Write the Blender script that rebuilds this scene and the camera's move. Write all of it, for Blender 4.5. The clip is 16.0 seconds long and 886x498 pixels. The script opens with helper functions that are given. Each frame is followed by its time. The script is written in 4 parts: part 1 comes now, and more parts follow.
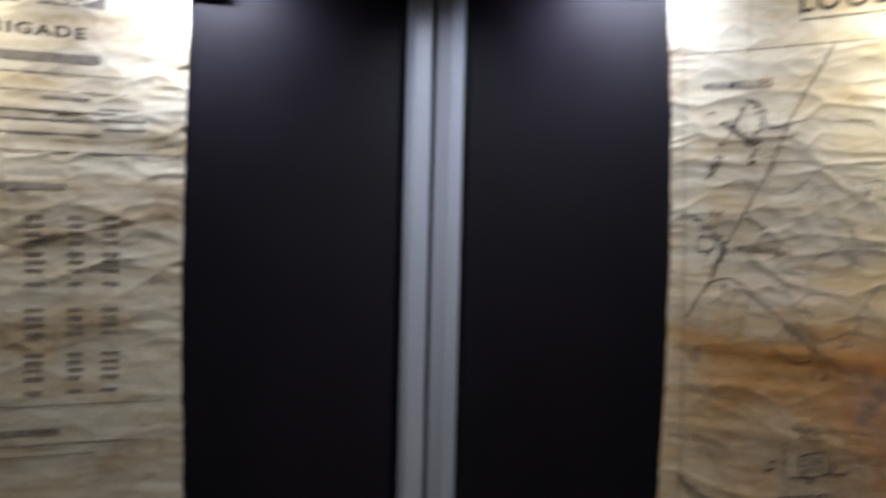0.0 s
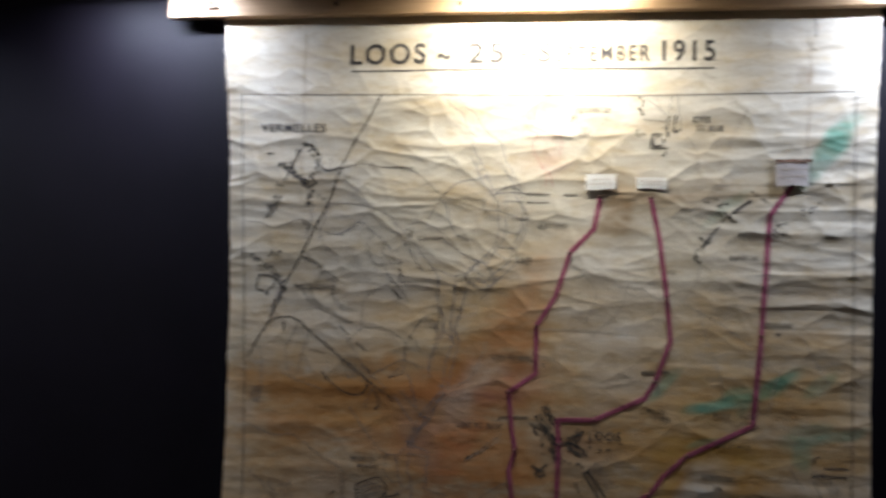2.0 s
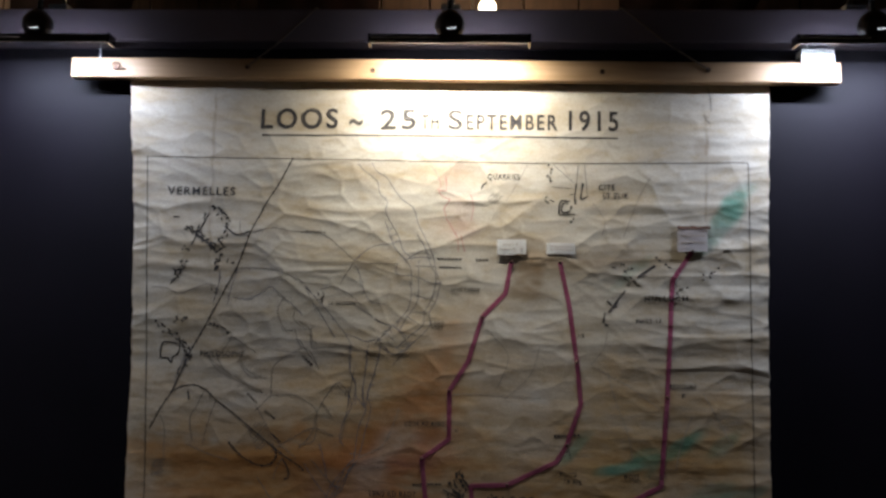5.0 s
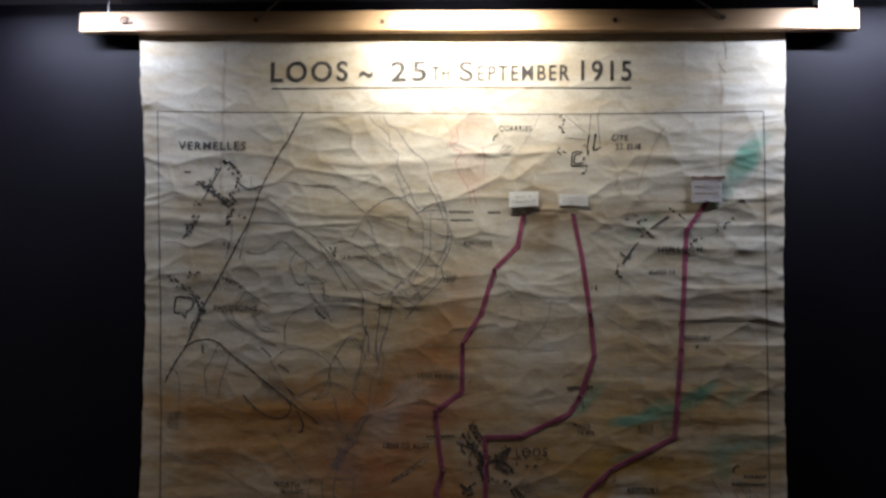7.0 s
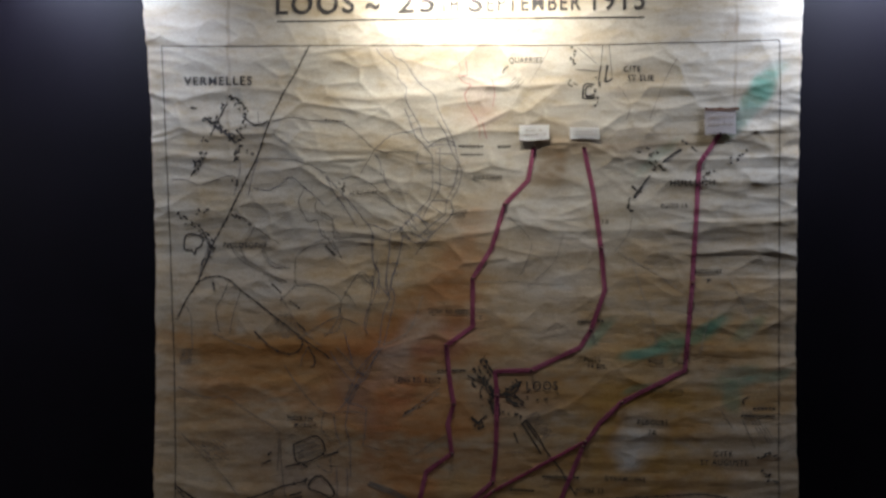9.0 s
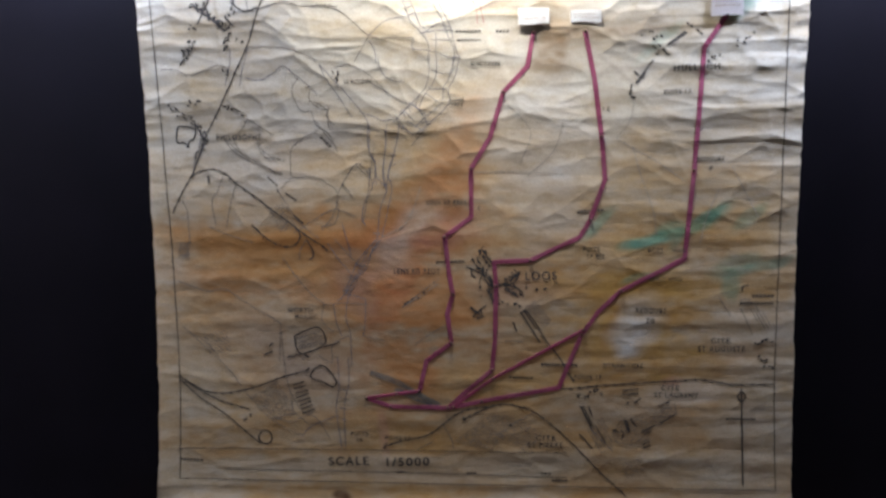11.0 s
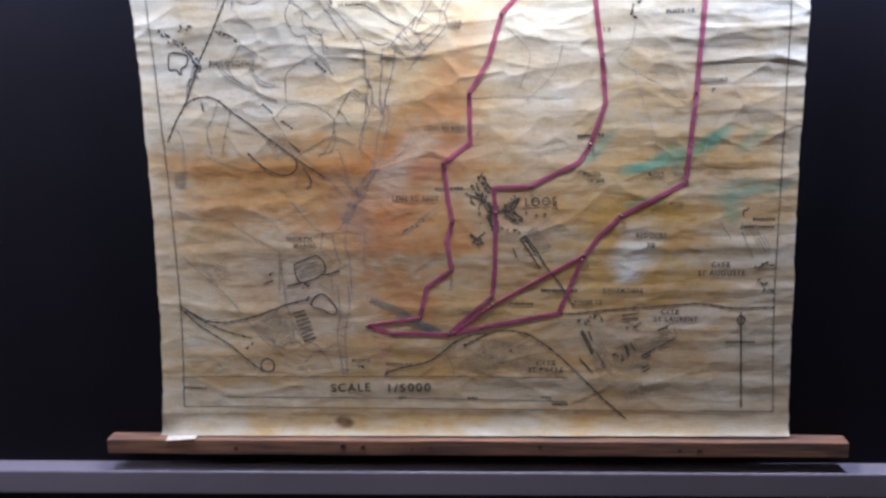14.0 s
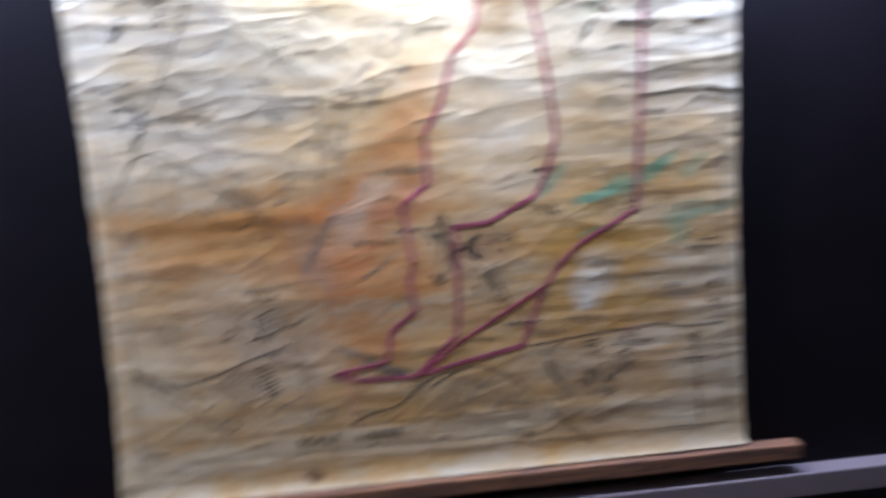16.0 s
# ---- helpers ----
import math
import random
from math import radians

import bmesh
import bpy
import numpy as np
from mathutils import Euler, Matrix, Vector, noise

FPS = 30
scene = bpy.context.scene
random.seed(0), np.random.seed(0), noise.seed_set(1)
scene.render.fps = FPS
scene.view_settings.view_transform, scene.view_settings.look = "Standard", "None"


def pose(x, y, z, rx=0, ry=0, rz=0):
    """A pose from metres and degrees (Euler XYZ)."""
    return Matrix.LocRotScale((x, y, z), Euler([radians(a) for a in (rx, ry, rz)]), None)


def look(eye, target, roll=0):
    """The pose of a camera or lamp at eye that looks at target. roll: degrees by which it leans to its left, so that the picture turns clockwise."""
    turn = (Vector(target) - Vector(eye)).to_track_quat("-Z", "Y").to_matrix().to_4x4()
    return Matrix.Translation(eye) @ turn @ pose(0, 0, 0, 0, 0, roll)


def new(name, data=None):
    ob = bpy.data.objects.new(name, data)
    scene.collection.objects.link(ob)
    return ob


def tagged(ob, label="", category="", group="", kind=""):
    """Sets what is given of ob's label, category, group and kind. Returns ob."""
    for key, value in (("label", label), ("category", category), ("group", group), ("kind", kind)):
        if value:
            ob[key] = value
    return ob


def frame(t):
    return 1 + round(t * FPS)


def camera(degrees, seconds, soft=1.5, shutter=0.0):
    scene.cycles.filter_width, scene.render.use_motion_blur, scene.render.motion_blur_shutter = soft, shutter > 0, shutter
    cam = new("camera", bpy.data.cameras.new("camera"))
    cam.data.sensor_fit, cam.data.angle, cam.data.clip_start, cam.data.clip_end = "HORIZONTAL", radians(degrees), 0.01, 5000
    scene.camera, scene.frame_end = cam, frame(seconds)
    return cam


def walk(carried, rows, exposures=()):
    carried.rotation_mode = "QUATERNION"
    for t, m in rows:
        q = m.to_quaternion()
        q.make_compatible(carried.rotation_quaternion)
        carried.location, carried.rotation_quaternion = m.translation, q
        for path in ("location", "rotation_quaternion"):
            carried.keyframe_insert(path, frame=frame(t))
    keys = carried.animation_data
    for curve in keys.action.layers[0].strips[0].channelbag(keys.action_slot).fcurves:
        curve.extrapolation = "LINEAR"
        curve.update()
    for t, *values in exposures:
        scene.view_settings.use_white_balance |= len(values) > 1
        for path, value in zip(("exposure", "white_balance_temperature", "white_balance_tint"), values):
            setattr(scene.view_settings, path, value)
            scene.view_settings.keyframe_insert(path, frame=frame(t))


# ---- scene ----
cam = camera(53.3, 16.0, soft=2.8, shutter=1.0)
PATH = [
    (0, (0.1701, -1.8097, 1.4793), (-1.0771, -0.2482, 1.4005), 1.41),
    (0.5, (0.2187, -1.788, 1.4804), (-0.8663, -0.1079, 1.4921), 1.56),
    (1, (0.1567, -1.8241, 1.4806), (-0.5863, 0.0298, 1.5855), 0.00),
    (1.5, (0.1504, -1.8273, 1.493), (-0.3891, 0.0965, 1.5804), 1.17),
    (2, (0.0936, -1.805, 1.4686), (-0.2073, 0.1717, 1.5118), 1.16),
    (2.5, (0.0796, -1.8105, 1.4924), (-0.0905, 0.1797, 1.5928), 0.71),
    (3, (0.0557, -1.8199, 1.502), (0.0272, 0.1729, 1.6683), 1.35),
    (3.5, (0.0569, -1.8118, 1.5), (0.0015, 0.1797, 1.6755), 1.23),
    (4, (0.0568, -1.8111, 1.497), (-0.0003, 0.1793, 1.6841), 0.89),
    (6.5, (0.0539, -1.8001, 1.4543), (-0.0314, 0.1936, 1.5877), 0.29),
    (7, (0.0599, -1.7983, 1.4501), (-0.0357, 0.1966, 1.5574), 0.28),
    (7.5, (0.0591, -1.7967, 1.4473), (-0.0344, 0.1999, 1.5179), 0.37),
    (8, (0.0612, -1.7935, 1.4514), (-0.0462, 0.2033, 1.4876), 0.29),
    (8.5, (0.0588, -1.7906, 1.4461), (-0.0557, 0.2061, 1.4493), -0.01),
    (9, (0.0578, -1.7876, 1.4421), (-0.0583, 0.2088, 1.4119), -0.13),
    (9.5, (0.0564, -1.7863, 1.4401), (-0.0632, 0.2088, 1.3669), -0.33),
    (10, (0.0599, -1.7786, 1.4532), (-0.0623, 0.2113, 1.2937), -0.46),
    (12.5, (0.0708, -1.7544, 1.4472), (-0.0533, 0.2029, 1.0552), -1.25),
    (13, (0.0678, -1.753, 1.4386), (-0.0541, 0.1984, 1.0174), -1.27),
    (13.5, (0.0687, -1.7533, 1.4368), (-0.0543, 0.1949, 1.002), -1.38),
    (14, (0.0673, -1.7529, 1.4476), (-0.0576, 0.1921, 0.9989), -1.49),
    (14.5, (0.0527, -1.7673, 1.4405), (-0.0812, 0.1836, 1.0208), -1.71),
    (15, (0.0567, -1.7812, 1.4557), (-0.0912, 0.1706, 1.0451), -2.50),
    (15.5, (0.0447, -1.7894, 1.4705), (-0.1272, 0.1538, 1.0299), -2.91),
    (15.8, (-0.0529, -1.7759, 1.4664), (-0.0994, 0.1781, 1.0425), -3.16),
    (16, (-0.1127, -1.7557, 1.4554), (0.0532, 0.2026, 1.0848), -4.07),
]
EXPOSURES = [(0.0, 1.25, 6750, 9), (0.8, 1.2, 6600, 10), (1.5, 0.8, 6400, 10), (2.3, 0.5, 6350, 11), (3.0, -0.06, 6350, 12), (4.0, -0.2, 6300, 12), (7.0, -0.18, 6300, 12), (8.5, -0.04, 6250, 12), (10.0, 0.55, 6200, 13), (12.3, 2.22, 5600, 14), (14.0, 2.25, 5600, 14), (16.0, 2.22, 5650, 14)]
walk(cam, [(t, look(eye, target, roll)) for t, eye, target, roll in PATH], EXPOSURES)

# ---- world and lamps ----
world = bpy.data.worlds.new("world")
world.use_nodes = True
world.node_tree.nodes["Background"].inputs[0].default_value = (0.012, 0.010, 0.008, 1)
scene.world = world
LED_WATTS = 4.0
BULB_WATTS = 5.5


def area_lamp(name, m, length, width, watts, colour, spread):
    data = bpy.data.lights.new(name, "AREA")
    data.shape, data.size, data.size_y = "RECTANGLE", length, width
    data.energy, data.color, data.spread = watts, colour, radians(spread)
    ob = new(name, data)
    ob.matrix_world = m
    return ob


def point_lamp(name, place, watts, colour, radius):
    data = bpy.data.lights.new(name, "POINT")
    data.energy, data.color, data.shadow_soft_size = watts, colour, radius
    ob = new(name, data)
    ob.location = place
    return ob


# ---- materials ----
def material(name, colour, rough=0.6, metal=0.0, second=None, scale=8.0, stretch=(1, 1, 1), bump=0.0, bump_scale=200.0, specular=0.5, emit=None, strength=0.0, mix=(0.35, 0.65)):
    """A surface with broad stains of a second colour, fine grain and fine relief."""
    mat = bpy.data.materials.new(name)
    mat.use_nodes = True
    nodes, links = mat.node_tree.nodes, mat.node_tree.links
    shader = nodes["Principled BSDF"]
    shader.inputs["Roughness"].default_value = rough
    shader.inputs["Metallic"].default_value = metal
    shader.inputs["Specular IOR Level"].default_value = specular
    shader.inputs["Base Color"].default_value = (*colour, 1)
    coords = nodes.new("ShaderNodeTexCoord")
    place = nodes.new("ShaderNodeMapping")
    place.inputs["Scale"].default_value = stretch
    links.new(coords.outputs["Object"], place.inputs["Vector"])
    if second:
        cloud = nodes.new("ShaderNodeTexNoise")
        cloud.inputs["Scale"].default_value, cloud.inputs["Detail"].default_value = scale, 8
        links.new(place.outputs["Vector"], cloud.inputs["Vector"])
        ramp = nodes.new("ShaderNodeValToRGB")
        ramp.color_ramp.elements[0].position, ramp.color_ramp.elements[1].position = mix
        ramp.color_ramp.elements[0].color, ramp.color_ramp.elements[1].color = (*colour, 1), (*second, 1)
        links.new(cloud.outputs["Fac"], ramp.inputs["Fac"])
        links.new(ramp.outputs["Color"], shader.inputs["Base Color"])
    if bump:
        grain = nodes.new("ShaderNodeTexNoise")
        grain.inputs["Scale"].default_value, grain.inputs["Detail"].default_value = bump_scale, 4
        links.new(place.outputs["Vector"], grain.inputs["Vector"])
        relief = nodes.new("ShaderNodeBump")
        relief.inputs["Strength"].default_value, relief.inputs["Distance"].default_value = bump, 0.002
        links.new(grain.outputs["Fac"], relief.inputs["Height"])
        links.new(relief.outputs["Normal"], shader.inputs["Normal"])
    if emit:
        shader.inputs["Emission Color"].default_value = (*emit, 1)
        shader.inputs["Emission Strength"].default_value = strength
    return mat


def paper_material(name):
    """Old linen-backed paper: painted washes, foxing, dirt in the creases' direction and a fine weave."""
    mat = material(name, (0.6, 0.5, 0.35), rough=0.62, specular=0.35)
    nodes, links = mat.node_tree.nodes, mat.node_tree.links
    shader = nodes["Principled BSDF"]
    coords = nodes["Texture Coordinate"]
    wash_node = nodes.new("ShaderNodeVertexColor")
    wash_node.layer_name = "wash"

    def noise_node(scale, stretch, detail):
        place = nodes.new("ShaderNodeMapping")
        place.inputs["Scale"].default_value = stretch
        links.new(coords.outputs["Object"], place.inputs["Vector"])
        tex = nodes.new("ShaderNodeTexNoise")
        tex.inputs["Scale"].default_value, tex.inputs["Detail"].default_value = scale, detail
        links.new(place.outputs["Vector"], tex.inputs["Vector"])
        return tex

    colour = wash_node.outputs["Color"]
    for scale, stretch, detail, low, high, tone in ((5, (1, 1, 3.5), 8, 0.45, 0.75, (0.80, 0.68, 0.50)), (38, (1, 1, 1.5), 6, 0.5, 0.85, (0.84, 0.76, 0.62)), (300, (1, 1, 1), 2, 0.35, 0.9, (0.80, 0.76, 0.70))):
        tex = noise_node(scale, stretch, detail)
        ramp = nodes.new("ShaderNodeValToRGB")
        ramp.color_ramp.elements[0].position, ramp.color_ramp.elements[1].position = low, high
        ramp.color_ramp.elements[0].color, ramp.color_ramp.elements[1].color = (1, 1, 1, 1), (*tone, 1)
        links.new(tex.outputs["Fac"], ramp.inputs["Fac"])
        times = nodes.new("ShaderNodeMix")
        times.data_type, times.blend_type = "RGBA", "MULTIPLY"
        times.inputs[0].default_value = 1.0
        links.new(colour, times.inputs[6])
        links.new(ramp.outputs["Color"], times.inputs[7])
        colour = times.outputs[2]
    links.new(colour, shader.inputs["Base Color"])
    crease = noise_node(26, (1, 1, 2.2), 5)
    weave = noise_node(420, (1, 1, 1), 2)
    both = nodes.new("ShaderNodeMath")
    both.operation = "MULTIPLY_ADD"
    both.inputs[1].default_value = 0.06
    links.new(weave.outputs["Fac"], both.inputs[0])
    links.new(crease.outputs["Fac"], both.inputs[2])
    relief = nodes.new("ShaderNodeBump")
    relief.inputs["Strength"].default_value, relief.inputs["Distance"].default_value = 0.18, 0.005
    links.new(both.outputs["Value"], relief.inputs["Height"])
    links.new(relief.outputs["Normal"], shader.inputs["Normal"])
    return mat


PAPER = paper_material("old_paper")
INK = material("black_ink", (0.032, 0.028, 0.027), 0.7, second=(0.075, 0.063, 0.052), scale=60)
PENCIL = material("grey_pencil", (0.14, 0.125, 0.115), 0.75, second=(0.25, 0.215, 0.175), scale=50)
FAINT = material("faded_pencil", (0.33, 0.28, 0.23), 0.75, second=(0.42, 0.36, 0.28), scale=40)
BLUE_PENCIL = material("blue_grey_pencil", (0.14, 0.135, 0.16), 0.75, second=(0.25, 0.23, 0.23), scale=50)
RED_INK = material("faded_red_ink", (0.45, 0.20, 0.17), 0.75, second=(0.55, 0.36, 0.28), scale=60)
TAPE = material("magenta_tape", (0.25, 0.038, 0.086), 0.7, second=(0.32, 0.075, 0.135), scale=24, bump=0.3, bump_scale=900)
RED_CORD = material("crimson_cord", (0.30, 0.035, 0.090), 0.7, second=(0.24, 0.035, 0.08), scale=50)
CARD = material("white_card", (0.88, 0.88, 0.86), 0.5, second=(0.78, 0.76, 0.73), scale=30)
PALE_CARD = material("yellowed_card", (0.76, 0.72, 0.70), 0.5, second=(0.62, 0.57, 0.55), scale=30)
TORN = material("torn_paper", (0.48, 0.41, 0.33), 0.65, second=(0.40, 0.32, 0.24), scale=40, bump=0.2)
PINE = material("varnished_pine", (0.47, 0.305, 0.165), 0.45, second=(0.38, 0.235, 0.115), scale=5, stretch=(1.2, 20, 26), bump=0.15, bump_scale=60)
OLD_PINE = material("worn_pine", (0.23, 0.103, 0.050), 0.75, second=(0.085, 0.042, 0.032), scale=6, stretch=(1.2, 16, 20), bump=0.3, bump_scale=60)
IRON = material("dark_iron", (0.05, 0.04, 0.035), 0.45, 0.8, second=(0.12, 0.06, 0.03), scale=200)
PANEL = material("dark_violet_board", (0.0047, 0.0035, 0.0058), 0.55, second=(0.0060, 0.0045, 0.0076), scale=6, bump=0.12, bump_scale=500, specular=0.14)
FRAME = material("grey_painted_aluminium", (0.30, 0.31, 0.345), 0.42, second=(0.25, 0.26, 0.29), scale=3, stretch=(1, 1, 0.4), bump=0.05, bump_scale=400)
# Darker copy of the uprights' paint: the rails' shade is in the colour.
RAIL = material("shaded_frame_paint", (0.180, 0.150, 0.178), 0.5, second=(0.14, 0.115, 0.138), scale=3, stretch=(0.5, 1, 1), bump=0.06, bump_scale=400)
GAP = material("black_gap", (0.02, 0.02, 0.02), 0.7)
BLACK = material("black_gloss_paint", (0.012, 0.012, 0.013), 0.14, second=(0.02, 0.02, 0.02), scale=40)
SATIN = material("black_satin_aluminium", (0.02, 0.02, 0.022), 0.32, second=(0.03, 0.03, 0.03), scale=30)
# Pale colour that draws the highlight along the housing's edges.
HIGHLIGHT = material("pale_highlight", (0.75, 0.72, 0.68), 0.45, 0.3)
NYLON = material("clear_nylon", (0.6, 0.6, 0.62), 0.25)
STRING = material("grey_string", (0.22, 0.18, 0.14), 0.8)
LED_WARM = material("led_diffuser", (0.8, 0.8, 0.8), 0.4, emit=(1.0, 0.93, 0.8), strength=0.25)
LED_COOL = material("led_diffuser_cool", (0.8, 0.8, 0.8), 0.4, emit=(0.85, 0.9, 1.0), strength=0.25)
# Glow added behind the bars to brighten the rail.
GLOW_WARM = material("added_glow", (0.8, 0.8, 0.8), 0.4, emit=(0.85, 0.9, 1.0), strength=40.0)
GLOW_COOL = material("added_glow_cool", (0.8, 0.8, 0.8), 0.4, emit=(0.75, 0.83, 1.0), strength=36.0)
# Glows in place of the bright dots mirrored in the ball.
BEAD = material("glint_bead", (0.8, 0.8, 0.8), 0.4, emit=(0.9, 0.95, 1.0), strength=1.3)
BULB = material("glowing_bulb", (0.9, 0.9, 0.85), 0.3, emit=(1.0, 0.82, 0.55), strength=14.0)
BROWN_BOARD = material("brown_wall_board", (0.105, 0.062, 0.042), 0.6, second=(0.065, 0.038, 0.027), scale=4, stretch=(14, 14, 1.2), bump=0.3, bump_scale=50)
CEILING = material("brown_ceiling", (0.12, 0.075, 0.045), 0.7, second=(0.09, 0.055, 0.032), scale=3, bump=0.2, bump_scale=80)
CLOTH = material("black_red_cloth", (0.016, 0.008, 0.008), 0.9, second=(0.035, 0.008, 0.008), scale=9, bump=0.4, bump_scale=300)
# Carpet and plaster are raised in tone to bounce fill onto the sheets.
CARPET = material("grey_carpet", (0.20, 0.185, 0.17), 0.95, second=(0.15, 0.14, 0.13), scale=30, bump=0.6, bump_scale=500)
PLASTER = material("pale_plaster", (0.76, 0.72, 0.67), 0.8, second=(0.70, 0.66, 0.60), scale=3, bump=0.2, bump_scale=120)


# ---- mesh helpers ----
def mesh_of(bm, name, mat, smooth=False):
    data = bpy.data.meshes.new(name)
    bm.to_mesh(data)
    bm.free()
    data.materials.append(mat)
    if smooth:
        data.polygons.foreach_set("use_smooth", [True] * len(data.polygons))
    return data


def part(name, bm, mat, parent, label="", smooth=False):
    ob = new(name, mesh_of(bm, name, mat, smooth))
    ob.parent = parent
    return tagged(ob, label)


def thing(name, place, label, category, group="", kind=""):
    ob = new(name)
    ob.empty_display_size = 0.05
    ob.matrix_basis = place
    return tagged(ob, label, category, group, kind)


def box(bm, x0, x1, y0, y1, z0, z1, bevel=0.0):
    made = bmesh.ops.create_cube(bm, size=1, matrix=Matrix.Translation(((x0 + x1) / 2, (y0 + y1) / 2, (z0 + z1) / 2)) @ Matrix.Diagonal((x1 - x0, y1 - y0, z1 - z0, 1)))
    if bevel:
        edges = {e for v in made["verts"] for e in v.link_edges}
        bmesh.ops.bevel(bm, geom=list(edges), offset=bevel, segments=2, profile=0.6, affect="EDGES")
    return bm


def boxed(*sizes, bevel=0.0):
    return box(bmesh.new(), *sizes, bevel=bevel)


def ball(radius, place, squash=(1, 1, 1), u=20, v=12):
    bm = bmesh.new()
    bmesh.ops.create_uvsphere(bm, u_segments=u, v_segments=v, radius=radius, matrix=Matrix.Translation(place) @ Matrix.Diagonal((*squash, 1)))
    return bm


def tube(points, radius, sides=8):
    """A round bar along points."""
    bm = bmesh.new()
    pts = [Vector(p) for p in points]
    rings = []
    for i, p in enumerate(pts):
        way = (pts[min(i + 1, len(pts) - 1)] - pts[max(i - 1, 0)]).normalized()
        side = way.cross(Vector((0, 0, 1)) if abs(way.z) < 0.9 else Vector((1, 0, 0))).normalized()
        up = side.cross(way)
        rings.append([bm.verts.new(p + radius * (math.cos(a) * side + math.sin(a) * up)) for a in (2 * math.pi * k / sides for k in range(sides))])
    for a, b in zip(rings, rings[1:]):
        for k in range(sides):
            bm.faces.new((a[k], a[(k + 1) % sides], b[(k + 1) % sides], b[k]))
    bm.faces.new(rings[0][::-1])
    bm.faces.new(rings[-1])
    return bm


# ---- the room ----
# Floor and plaster walls are unseen; they close the room and bounce light.
floor = tagged(new("floor", mesh_of(boxed(-3.2, 3.2, -3.6, 1.25, -0.1, 0.0), "floor", CARPET)), "unseen grey carpeted floor, made paler to bounce light", "floor", kind="structure")
ceiling = tagged(new("ceiling", mesh_of(boxed(-3.2, 3.2, -3.6, 1.25, 2.95, 3.05), "ceiling", CEILING)), "dark brown wooden ceiling", "ceiling", kind="structure")
wall_south = tagged(new("wall_south", mesh_of(boxed(-3.2, 3.2, -3.7, -3.6, 0, 2.95), "wall_south", PLASTER)), "plain unseen plaster wall, made pale to bounce light", "wall", kind="structure")
wall_east = tagged(new("wall_east", mesh_of(boxed(3.2, 3.3, -3.6, 1.25, 0, 2.95), "wall_east", PLASTER)), "plain unseen plaster wall, made pale to bounce light", "wall", kind="structure")
wall_west = tagged(new("wall_west", mesh_of(boxed(-3.3, -3.2, -3.6, 1.25, 0, 2.95), "wall_west", PLASTER)), "plain unseen plaster wall, made pale to bounce light", "wall", kind="structure")
wall_north = tagged(new("wall_north", mesh_of(boxed(-3.2, 3.2, 1.25, 1.35, 0, 2.95), "wall_north", PLASTER)), "brown boarded wall behind the partitions", "wall", kind="structure")
rng = random.Random(5)
x = -3.19
while x < 3.15:
    w = rng.uniform(0.14, 0.2)
    part("board", boxed(x, min(x + w - 0.006, 3.19), 1.222 - rng.uniform(0, 0.006), 1.249, 0.0, 2.94, bevel=0.003), BROWN_BOARD, wall_north)
    x += w


def partition(name, m, label, left_stile, right_stile, x0, x1):
    """One bay of the display partition: a dark board in a frame of grey rails."""
    board = tagged(new(name, mesh_of(boxed(x0, x1, 0.02, 0.04, 0.02, 2.08), name, PANEL)), label, "partition", kind="structure")
    board.matrix_basis = m
    part("top_rail", boxed(x0, x1, -0.03, 0.05, 2.071, 2.141, bevel=0.004), RAIL, board, "violet-grey rail with its shade in the colour")
    part("bottom_rail", boxed(x0, x1, -0.03, 0.05, 0.507, 0.561, bevel=0.004), RAIL, board, "violet-grey rail with a ledge, its shade in the colour")
    part("foot_rail", boxed(x0, x1, -0.03, 0.05, 0.0, 0.06, bevel=0.004), RAIL, board, "violet-grey rail with its shade in the colour")
    for a, b in ((x0 + 0.032, x0 + 0.090) if left_stile else (0, 0), (x1 - 0.086, x1 - 0.031) if right_stile else (0, 0)):
        if b > a:
            for z0, z1 in ((0.061, 0.506), (0.562, 2.070)):
                part("stile", boxed(a, b, -0.028, 0.05, z0, z1, bevel=0.008), FRAME, board, "grey painted upright")
    return board


LEFT_TURN = 60
CORNER = Vector((-1.325, 0.02, 0))
HERE = Matrix.Identity(4)
THERE = Matrix.Translation(CORNER) @ Matrix.Rotation(radians(LEFT_TURN), 4, "Z") @ Matrix.Translation((-1.335, -0.02, 0))
wall_1 = partition("wall_1", HERE, "dark violet display board framed in grey rails", True, False, -1.325, 1.335)
wall_2 = partition("wall_2", THERE, "dark violet display board framed in grey rails", False, True, -1.335, 1.335)
# Black fill that stands for the shade in the gap between the uprights.
post = tagged(new("corner_gap_fill", mesh_of(tube([(-1.318, 0.008, 0.0), (-1.318, 0.008, 2.06)], 0.016, 10), "corner_gap_fill", GAP)), "black strip filling the shaded gap between the two grey uprights", "post", kind="structure")

# ---- lamps beyond the partition ----
for x, z in ((0.101, 2.527), (-1.912, 2.597)):
    lamp = thing("wall_lamp", pose(x, 1.0, z), "glowing round bulb on the brown boarded wall", "wall lamp", "bulbs above the partition")
    part("bulb", ball(0.028, (0, 0, 0)), BULB, lamp, "glowing globe bulb", True)
    part("socket", tube([(0, 0.027, 0.0), (0, 0.1, 0.01)], 0.017, 12), SATIN, lamp)
    part("backplate", tube([(0, 0.1, 0.01), (0, 0.215, 0.01)], 0.012, 12), SATIN, lamp)
    point_lamp("bulb_light", (x, 0.93, z), BULB_WATTS, (1.0, 0.75, 0.45), 0.04)


